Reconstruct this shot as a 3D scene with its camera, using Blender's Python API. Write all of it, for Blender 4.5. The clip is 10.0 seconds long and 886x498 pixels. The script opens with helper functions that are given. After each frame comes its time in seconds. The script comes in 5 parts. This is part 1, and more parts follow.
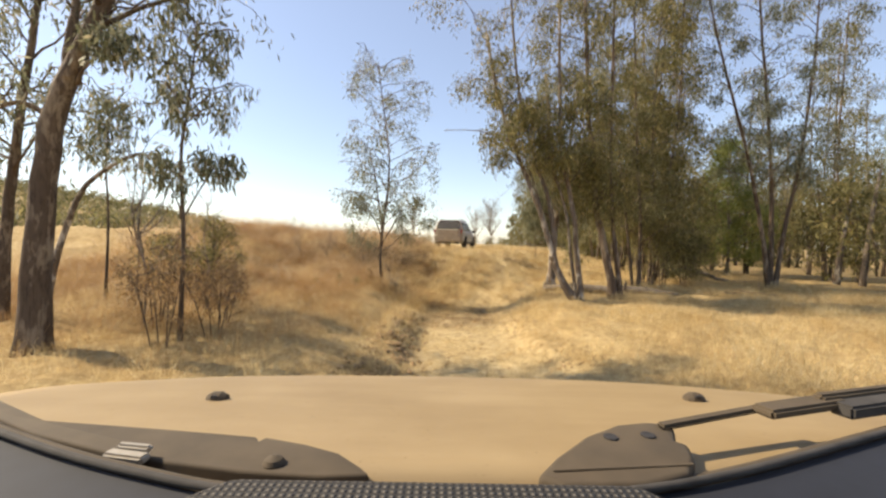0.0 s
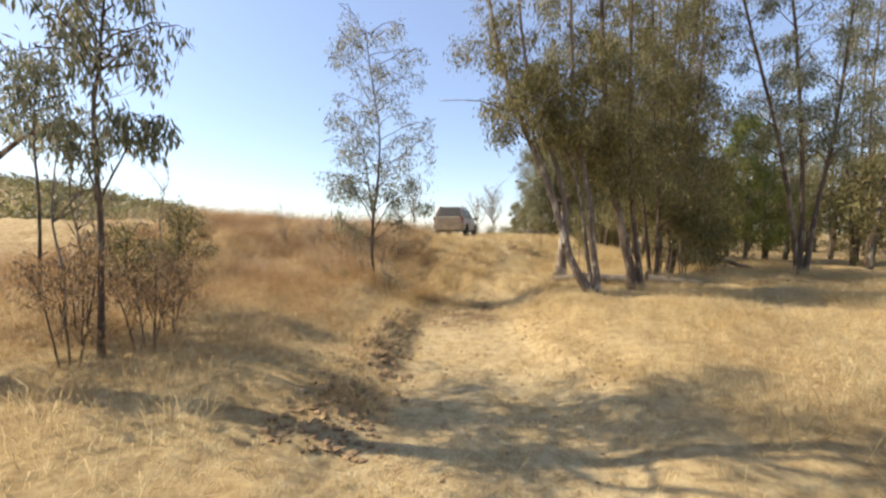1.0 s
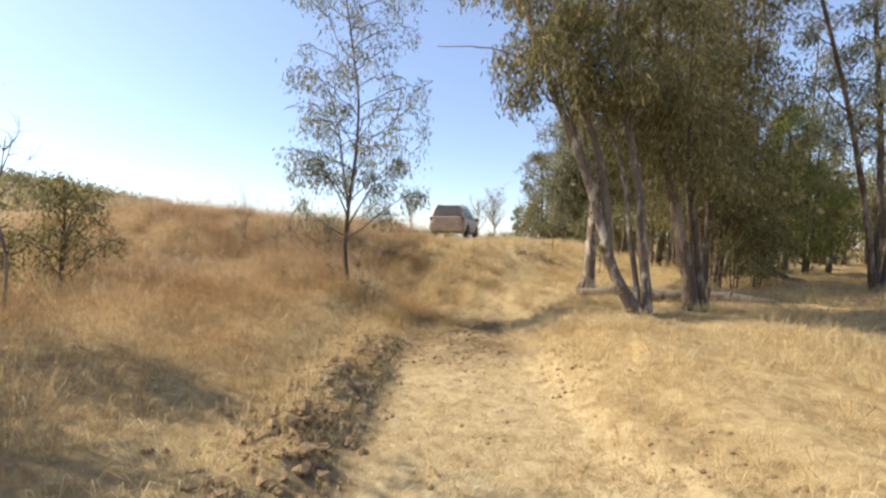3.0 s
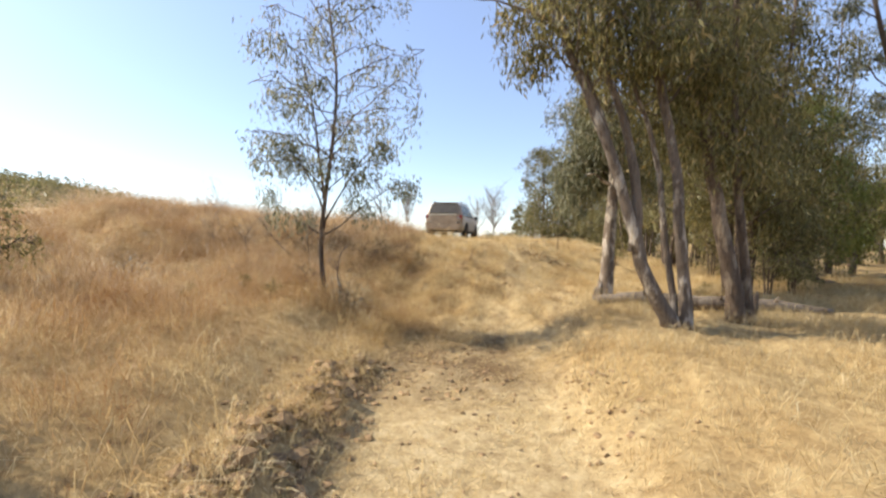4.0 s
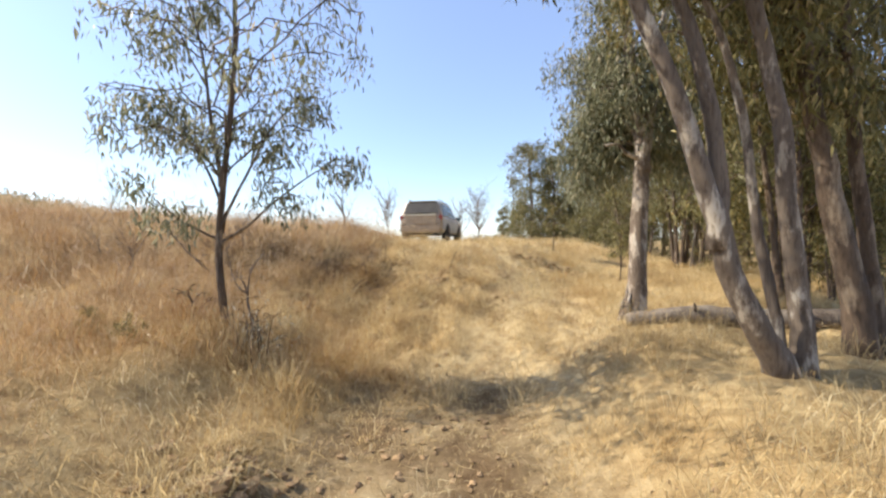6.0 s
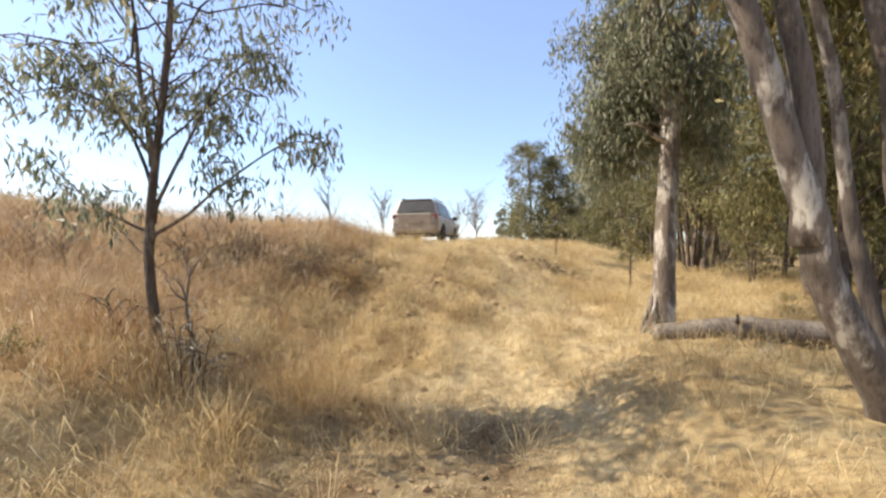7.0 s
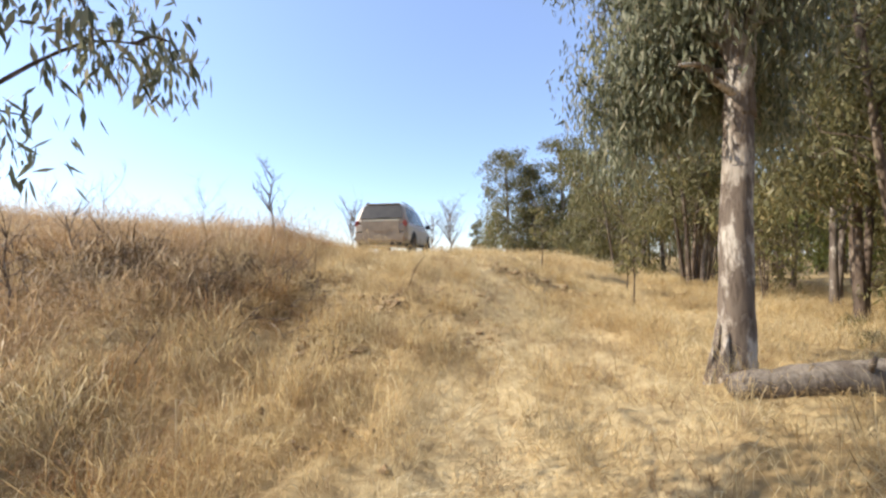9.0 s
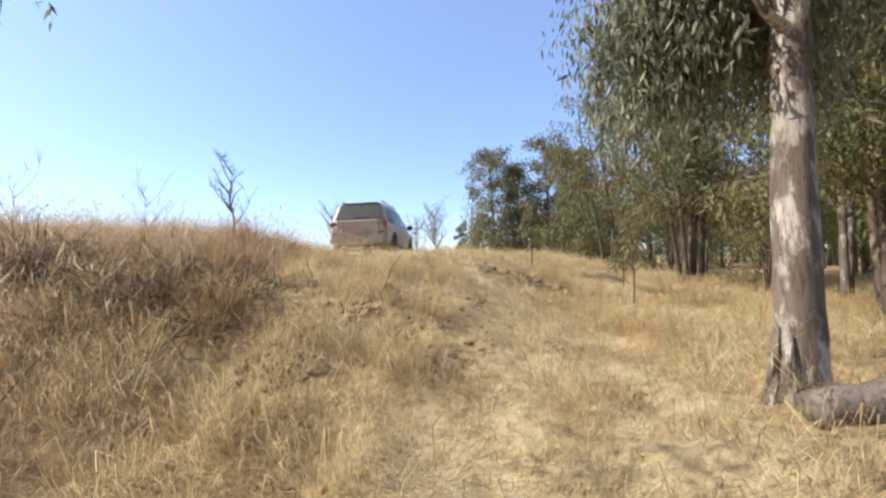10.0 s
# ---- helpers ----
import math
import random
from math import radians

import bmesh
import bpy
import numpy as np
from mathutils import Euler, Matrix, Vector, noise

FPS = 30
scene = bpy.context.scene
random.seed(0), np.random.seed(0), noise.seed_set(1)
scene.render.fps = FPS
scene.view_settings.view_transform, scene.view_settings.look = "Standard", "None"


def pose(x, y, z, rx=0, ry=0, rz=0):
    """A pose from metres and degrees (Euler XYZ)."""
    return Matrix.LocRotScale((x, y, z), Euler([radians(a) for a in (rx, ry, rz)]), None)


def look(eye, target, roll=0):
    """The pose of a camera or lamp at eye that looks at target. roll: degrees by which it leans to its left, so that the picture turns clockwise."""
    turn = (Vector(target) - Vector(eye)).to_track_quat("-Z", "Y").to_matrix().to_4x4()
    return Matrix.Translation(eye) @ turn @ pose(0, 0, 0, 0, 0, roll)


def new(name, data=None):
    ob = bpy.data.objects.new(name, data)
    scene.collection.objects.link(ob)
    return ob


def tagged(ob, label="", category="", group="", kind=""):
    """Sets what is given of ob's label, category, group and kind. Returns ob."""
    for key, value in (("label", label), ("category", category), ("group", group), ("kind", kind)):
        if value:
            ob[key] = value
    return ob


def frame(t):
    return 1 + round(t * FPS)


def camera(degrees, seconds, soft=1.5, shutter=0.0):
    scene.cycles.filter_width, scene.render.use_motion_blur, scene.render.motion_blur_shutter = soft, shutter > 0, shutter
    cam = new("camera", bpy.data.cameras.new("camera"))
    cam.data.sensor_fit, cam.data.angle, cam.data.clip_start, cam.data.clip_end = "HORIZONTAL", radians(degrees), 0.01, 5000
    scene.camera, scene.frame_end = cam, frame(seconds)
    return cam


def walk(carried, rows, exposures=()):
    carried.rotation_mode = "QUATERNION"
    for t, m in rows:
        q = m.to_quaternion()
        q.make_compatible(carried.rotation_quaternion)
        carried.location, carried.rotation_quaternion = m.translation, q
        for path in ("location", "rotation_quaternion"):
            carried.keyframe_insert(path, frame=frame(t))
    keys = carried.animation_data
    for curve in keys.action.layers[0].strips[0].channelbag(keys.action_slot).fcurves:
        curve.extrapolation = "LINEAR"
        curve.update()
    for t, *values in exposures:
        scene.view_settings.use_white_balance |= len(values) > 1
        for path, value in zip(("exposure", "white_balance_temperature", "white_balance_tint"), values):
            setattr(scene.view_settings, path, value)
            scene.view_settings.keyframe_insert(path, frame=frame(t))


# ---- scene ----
cam = camera(95.0, 10.0, soft=2.5)
PATH = [
    (0, (0.0, 0.0, 1.5), (0.0, 2.0, 1.471), 1.0),
    (0.5, (0.069, 0.593, 1.461), (0.063, 2.592, 1.418), -0.2),
    (1, (0.1, 1.303, 1.433), (0.091, 3.301, 1.353), 0.1),
    (1.5, (0.103, 1.915, 1.393), (0.096, 3.914, 1.315), 0.9),
    (2, (0.108, 2.552, 1.369), (0.095, 4.551, 1.32), -0.1),
    (2.5, (0.138, 3.282, 1.299), (0.131, 5.281, 1.244), 1.3),
    (4, (0.26, 5.359, 1.213), (0.262, 7.358, 1.161), 1.2),
    (4.5, (0.333, 6.07, 1.175), (0.348, 8.068, 1.086), 1.2),
    (5, (0.433, 6.727, 1.171), (0.474, 8.727, 1.144), -0.4),
    (6.5, (0.626, 8.322, 1.148), (0.703, 10.321, 1.122), -0.6),
    (7, (0.69, 8.811, 1.095), (0.773, 10.809, 1.082), -0.4),
    (7.5, (0.679, 9.26, 1.082), (0.785, 11.256, 1.016), 0.6),
    (8, (0.745, 9.722, 1.062), (0.882, 11.717, 1.041), -0.2),
    (8.5, (0.833, 10.247, 1.031), (1.003, 12.239, 1.032), -0.2),
    (9, (0.907, 10.721, 1.01), (1.115, 12.71, 1.065), -0.5),
    (9.5, (0.997, 11.166, 0.963), (1.241, 13.149, 1.057), -1.5),
    (10, (1.065, 11.569, 0.921), (1.344, 13.548, 0.996), -2.0),
]
walk(cam, [(t, look(eye, target, roll)) for t, eye, target, roll in PATH],
     [(0, 0.68, 7350, 11), (1, 0.64, 6600, 11), (2.5, 0.62, 6350, 11), (4, 0.76, 6450, 11), (5, 0.77, 6300, 11), (6.5, 0.84, 6180, 11), (8, 0.86, 6100, 11), (9, 0.8, 5950, 11), (10, 0.67, 5750, 11)])


# ---------------------------------------------------------------- light
SUN_AZ, SUN_EL = -80.0, 41.0        # degrees from +y (left is negative) and above the horizon
world = bpy.data.worlds.new("world")
scene.world = world
world.use_nodes = True
wn = world.node_tree
sky = wn.nodes.new("ShaderNodeTexSky")
sky.sky_type = "NISHITA"
sky.sun_disc = False
sky.sun_elevation = radians(SUN_EL)
sky.sun_rotation = radians(SUN_AZ)
sky.altitude = 200
sky.air_density = 1.0
sky.dust_density = 0.6
sky.ozone_density = 1.7
haze = wn.nodes.new("ShaderNodeMix")       # thin even dust haze over the whole sky
haze.data_type = "RGBA"
haze.inputs[0].default_value = 0.27
haze.inputs[7].default_value = (2.6, 2.95, 4.4, 1)
wn.links.new(sky.outputs["Color"], haze.inputs[6])
wn.links.new(haze.outputs[2], wn.nodes["Background"].inputs["Color"])
wn.nodes["Background"].inputs["Strength"].default_value = 0.15
sun_data = bpy.data.lights.new("sun", "SUN")
sun_data.energy = 5.0
sun_data.angle = radians(0.5)
sun_data.color = (1.0, 0.9, 0.74)
sun = new("sun", sun_data)
sd = Vector((math.sin(radians(SUN_AZ)) * math.cos(radians(SUN_EL)), math.cos(radians(SUN_AZ)) * math.cos(radians(SUN_EL)), math.sin(radians(SUN_EL))))
sun.matrix_world = look(sd * 60, (0, 0, 0))


# ---------------------------------------------------------------- materials
def mat(name):
    m = bpy.data.materials.new(name)
    m.use_nodes = True
    return m, m.node_tree, m.node_tree.nodes["Principled BSDF"]


def ramp(nt, stops, src):
    r = nt.nodes.new("ShaderNodeValToRGB")
    el = r.color_ramp.elements
    while len(el) < len(stops):
        el.new(0.5)
    for e, (p, c) in zip(el, stops):
        e.position, e.color = p, (*c, 1)
    nt.links.new(src, r.inputs["Fac"])
    return r.outputs["Color"]


def noise_tex(nt, scale, detail=4.0, stretch=None, rough=0.55):
    tc = nt.nodes.new("ShaderNodeTexCoord")
    n = nt.nodes.new("ShaderNodeTexNoise")
    n.inputs["Scale"].default_value, n.inputs["Detail"].default_value, n.inputs["Roughness"].default_value = scale, detail, rough
    if stretch:
        mp = nt.nodes.new("ShaderNodeMapping")
        mp.inputs["Scale"].default_value = stretch
        nt.links.new(tc.outputs["Object"], mp.inputs["Vector"])
        nt.links.new(mp.outputs["Vector"], n.inputs["Vector"])
    else:
        nt.links.new(tc.outputs["Object"], n.inputs["Vector"])
    return n.outputs["Fac"]


def mix(nt, fac, a, b, mode="MIX"):
    m = nt.nodes.new("ShaderNodeMix")
    m.data_type, m.blend_type = "RGBA", mode
    for sock, v in ((m.inputs[0], fac), (m.inputs[6], a), (m.inputs[7], b)):
        if isinstance(v, (int, float)):
            sock.default_value = v
        elif isinstance(v, tuple):
            sock.default_value = (*v, 1)
        else:
            nt.links.new(v, sock)
    return m.outputs[2]


def bump(nt, bsdf, height_out, strength, distance):
    b = nt.nodes.new("ShaderNodeBump")
    b.inputs["Strength"].default_value, b.inputs["Distance"].default_value = strength, distance
    nt.links.new(height_out, b.inputs["Height"])
    nt.links.new(b.outputs["Normal"], bsdf.inputs["Normal"])


def island(nt):
    return nt.nodes.new("ShaderNodeNewGeometry").outputs["Random Per Island"]


def leaf_material(name, stops, through_light=0.35):
    m, nt, b = mat(name)
    col = ramp(nt, stops, island(nt))
    b.inputs["Roughness"].default_value = 0.55
    b.inputs["Specular IOR Level"].default_value = 0.35
    nt.links.new(col, b.inputs["Base Color"])
    tr = nt.nodes.new("ShaderNodeBsdfTranslucent")
    nt.links.new(col, tr.inputs["Color"])
    mx = nt.nodes.new("ShaderNodeMixShader")
    mx.inputs[0].default_value = through_light
    nt.links.new(b.outputs[0], mx.inputs[1])
    nt.links.new(tr.outputs[0], mx.inputs[2])
    nt.links.new(mx.outputs[0], nt.nodes["Material Output"].inputs["Surface"])
    return m


def bark_material(name, pale, brown, dark, cover=0.5):
    """Smooth pale bark with peeling brown patches, streaked and cracked along the stem."""
    m, nt, b = mat(name)
    patches = noise_tex(nt, 5.0, 8, (1, 1, 0.38), 0.62)
    blotch = noise_tex(nt, 1.6, 4, (1, 1, 0.5))
    streak = noise_tex(nt, 34, 5, (1, 1, 0.16), 0.7)
    c1 = ramp(nt, [(cover - 0.035, brown), (cover, tuple(0.55 * p + 0.45 * q for p, q in zip(pale, brown))), (cover + 0.03, pale)], patches)
    c1 = mix(nt, 0.7, c1, ramp(nt, [(0.36, (0.5, 0.45, 0.4)), (0.6, (1, 1, 1))], blotch), "MULTIPLY")
    c2 = ramp(nt, [(0.36, dark), (0.52, (1, 1, 1))], streak)
    nt.links.new(mix(nt, 0.8, c1, c2, "MULTIPLY"), b.inputs["Base Color"])
    b.inputs["Roughness"].default_value = 0.8
    bump(nt, b, mix(nt, 0.6, patches, streak), 0.9, 0.025)
    return m


def plain(name, color, rough=0.6, metal=0.0, grain=0.12, scale=9.0):
    m, nt, b = mat(name)
    n = noise_tex(nt, scale, 6)
    dark = tuple(c * (1 - grain * 1.6) for c in color)
    lite = tuple(min(1, c * (1 + grain)) for c in color)
    nt.links.new(ramp(nt, [(0.3, dark), (0.7, lite)], n), b.inputs["Base Color"])
    b.inputs["Roughness"].default_value, b.inputs["Metallic"].default_value = rough, metal
    return m


LEAF_GREY = leaf_material("leaf_grey_green", [(0.0, (0.1, 0.106, 0.055)), (0.45, (0.2, 0.205, 0.118)), (0.85, (0.33, 0.32, 0.2)), (1.0, (0.46, 0.4, 0.26))], 0.42)
LEAF_OLIVE = leaf_material("leaf_olive", [(0.0, (0.09, 0.084, 0.029)), (0.5, (0.198, 0.18, 0.066)), (0.88, (0.32, 0.27, 0.11)), (1.0, (0.48, 0.36, 0.16))], 0.45)
LEAF_BRIGHT = leaf_material("leaf_bright", [(0.0, (0.14, 0.17, 0.04)), (0.6, (0.26, 0.28, 0.075)), (1.0, (0.38, 0.37, 0.12))])
LEAF_FAR = leaf_material("leaf_far", [(0.0, (0.094, 0.09, 0.036)), (0.6, (0.19, 0.175, 0.072)), (1.0, (0.31, 0.258, 0.12))], 0.42)
LEAF_PALE = leaf_material("leaf_pale", [(0.0, (0.42, 0.41, 0.3)), (1.0, (0.66, 0.63, 0.5))])
BARK = bark_material("bark_mottled", (0.46, 0.41, 0.335), (0.165, 0.128, 0.094), (0.4, 0.35, 0.3), 0.57)
LOG = bark_material("weathered_wood", (0.23, 0.185, 0.135), (0.14, 0.105, 0.073), (0.3, 0.26, 0.22), 0.48)
BARK_PALE = bark_material("bark_pale", (0.54, 0.475, 0.385), (0.18, 0.135, 0.095), (0.4, 0.34, 0.29), 0.525)
BARK_DARK = bark_material("bark_dark", (0.27, 0.21, 0.145), (0.12, 0.082, 0.052), (0.4, 0.35, 0.3), 0.55)
TWIG = bark_material("twig_grey", (0.3, 0.25, 0.2), (0.2, 0.15, 0.11), (0.5, 0.45, 0.4))


def grass_material(name, stops, patch_color=(0.6, 0.5, 0.4)):
    m = leaf_material(name, stops, 0.5)
    nt = m.node_tree
    rampn = next(n for n in nt.nodes if n.bl_idname == "ShaderNodeValToRGB")
    users = [k.to_socket for k in rampn.outputs["Color"].links]
    tone = ramp(nt, [(0.38, patch_color), (0.62, (1, 1, 1))], noise_tex(nt, 0.9, 4))
    col = mix(nt, 0.85, rampn.outputs["Color"], tone, "MULTIPLY")
    for sock in users:
        nt.links.new(col, sock)
    return m


STRAW = grass_material("straw", [(0.0, (0.46, 0.34, 0.16)), (0.35, (0.63, 0.495, 0.26)), (0.8, (0.74, 0.61, 0.345)), (1.0, (0.82, 0.72, 0.47))], (0.76, 0.66, 0.53))
RED_GRASS = grass_material("red_grass", [(0.0, (0.34, 0.205, 0.092)), (0.45, (0.53, 0.36, 0.168)), (0.8, (0.67, 0.5, 0.26)), (1.0, (0.8, 0.67, 0.43))], (0.52, 0.37, 0.26))
SEED = grass_material("seed_heads", [(0.0, (0.48, 0.33, 0.18)), (0.6, (0.62, 0.47, 0.29)), (1.0, (0.76, 0.64, 0.46))])
WEED = leaf_material("dry_weed", [(0.0, (0.2, 0.125, 0.06)), (0.6, (0.35, 0.225, 0.11)), (1.0, (0.5, 0.35, 0.18))], 0.45)
BRUSH = bark_material("dry_brush", (0.25, 0.18, 0.11), (0.14, 0.097, 0.055), (0.5, 0.45, 0.4))


def ground_material():
    m, nt, b = mat("dry_ground")
    at = nt.nodes.new("ShaderNodeAttribute")
    at.attribute_name = "soil"
    big, fine, grit = noise_tex(nt, 0.6, 5), noise_tex(nt, 7.0, 8, None, 0.7), noise_tex(nt, 45.0, 5, None, 0.7)
    turf = ramp(nt, [(0.3, (0.25, 0.17, 0.082)), (0.5, (0.43, 0.315, 0.155)), (0.7, (0.57, 0.445, 0.235))], fine)
    turf = mix(nt, 0.5, turf, ramp(nt, [(0.35, (0.7, 0.6, 0.48)), (0.65, (1, 1, 1))], big), "MULTIPLY")
    earth = ramp(nt, [(0.3, (0.32, 0.23, 0.12)), (0.5, (0.54, 0.42, 0.23)), (0.68, (0.66, 0.54, 0.33))], fine)
    earth = mix(nt, 0.55, earth, ramp(nt, [(0.35, (0.55, 0.5, 0.42)), (0.6, (1, 1, 1))], grit), "MULTIPLY")
    dug_shaded = nt.nodes.new("ShaderNodeAttribute")
    dug_shaded.attribute_name = "churned_shaded"
    # dark earth colour; also carries painted shade in the track dip and bank crest
    shaded_clay = ramp(nt, [(0.32, (0.085, 0.053, 0.027)), (0.5, (0.165, 0.107, 0.054)), (0.7, (0.27, 0.185, 0.1))], fine)
    shaded_clay = mix(nt, 0.5, shaded_clay, ramp(nt, [(0.35, (0.5, 0.46, 0.4)), (0.6, (1, 1, 1))], grit), "MULTIPLY")
    nt.links.new(mix(nt, dug_shaded.outputs["Fac"], mix(nt, at.outputs["Fac"], turf, earth), shaded_clay), b.inputs["Base Color"])
    b.inputs["Roughness"].default_value = 0.95
    b.inputs["Specular IOR Level"].default_value = 0.1
    bump(nt, b, mix(nt, 0.4, fine, grit), 0.9, 0.06)
    return m


GROUND = ground_material()
SOIL = plain("broken_soil", (0.29, 0.19, 0.095), 0.95, 0, 0.35, 14)


# ---------------------------------------------------------------- mesh helpers
def mesh_object(name, verts, faces, material, smooth=False, parent=None):
    me = bpy.data.meshes.new(name)
    me.from_pydata([tuple(v) for v in verts], [], [tuple(f) for f in faces])
    me.materials.append(material)
    if smooth:
        me.polygons.foreach_set("use_smooth", np.ones(len(me.polygons), bool))
    me.update()
    ob = new(name, me)
    ob.parent = parent
    return ob


def part(name, bm, material, parent, label=""):
    me = bpy.data.meshes.new(name)
    bm.to_mesh(me)
    bm.free()
    me.materials.append(material)
    ob = new(name, me)
    ob.parent = parent
    return tagged(ob, label) if label else ob


def quads_mesh(name, pts, material, parent=None):
    """pts: n x k x 3, one polygon of k corners a row."""
    n, k, _ = pts.shape
    me = bpy.data.meshes.new(name)
    me.vertices.add(n * k)
    me.vertices.foreach_set("co", pts.astype(np.float32).ravel())
    me.loops.add(n * k)
    me.loops.foreach_set("vertex_index", np.arange(n * k, dtype=np.int32))
    me.polygons.add(n)
    me.polygons.foreach_set("loop_start", np.arange(0, n * k, k, dtype=np.int32))
    me.materials.append(material)
    me.update(calc_edges=True)
    ob = new(name, me)
    ob.parent = parent
    return ob


def tube(path, radii, sides=8, wob=0.0, r=None):
    """Vertices and faces of a tube along a path, closed at both ends."""
    path = np.asarray(path, float)
    n = len(path)
    tang = np.gradient(path, axis=0)
    tang /= np.linalg.norm(tang, axis=1)[:, None] + 1e-9
    ref = np.array([0.0, 1.0, 0.0]) if abs(tang[0][1]) < 0.8 else np.array([1.0, 0, 0])
    u = np.cross(tang, ref)
    u /= np.linalg.norm(u, axis=1)[:, None] + 1e-9
    v = np.cross(tang, u)
    a = np.arange(sides) * 2 * np.pi / sides
    rad = np.asarray(radii, float)[:, None] * np.ones(sides)
    if wob and r is not None:
        rad = rad * (1 + wob * r.standard_normal((n, sides)))
    vs = path[:, None] + rad[..., None] * (np.cos(a)[None, :, None] * u[:, None] + np.sin(a)[None, :, None] * v[:, None])
    faces = []
    for i in range(n - 1):
        for j in range(sides):
            k = (j + 1) % sides
            faces.append((i * sides + j, i * sides + k, (i + 1) * sides + k, (i + 1) * sides + j))
    faces.append(tuple(range(sides))[::-1])
    faces.append(tuple((n - 1) * sides + j for j in range(sides)))
    return vs.reshape(-1, 3), faces


def join(parts_list):
    vs, fs, o = [], [], 0
    for v, f in parts_list:
        vs.append(v)
        fs += [tuple(i + o for i in q) for q in f]
        o += len(v)
    return np.concatenate(vs), fs


def spline(points, n):
    """A smooth line through the points, n samples."""
    p = np.asarray(points, float)
    if len(p) == 2:
        return p[0] + (p[1] - p[0]) * np.linspace(0, 1, n)[:, None]
    s = np.linspace(0, len(p) - 1, n)
    out = []
    for q in s:
        i = min(int(q), len(p) - 2)
        t = q - i
        p0, p1, p2, p3 = p[max(i - 1, 0)], p[i], p[i + 1], p[min(i + 2, len(p) - 1)]
        out.append(0.5 * ((2 * p1) + (p2 - p0) * t + (2 * p0 - 5 * p1 + 4 * p2 - p3) * t * t + (3 * p1 - p0 - 3 * p2 + p3) * t**3))
    return np.array(out)


# ---------------------------------------------------------------- ground
def sstep(a, b, x):
    t = np.clip((x - a) / (b - a), 0, 1)
    return t * t * (3 - 2 * t)


def bumps(x, y):
    return (0.5 * np.sin(1.7 * x + 0.6 * y + 1) * np.sin(1.3 * y - 0.5 * x) + 0.3 * np.sin(3.9 * x - 1.1 * y) * np.sin(3.1 * y + 0.9 * x + 2)
            + 0.2 * np.sin(8.3 * x + 2.2 * y) * np.sin(7.1 * y - 1.7 * x + 1))


def track_x(y):
    return 0.45 + 2.0 * sstep(10, 15.5, y) - 2.1 * sstep(16.5, 24, y)


def on_track(x, y):
    return 1 - sstep(0.95, 1.55, np.abs(x - track_x(y)) + 0.3 * bumps(1.1 * x + 5, 0.8 * y) * sstep(0.4, 1.0, np.abs(x - track_x(y))))


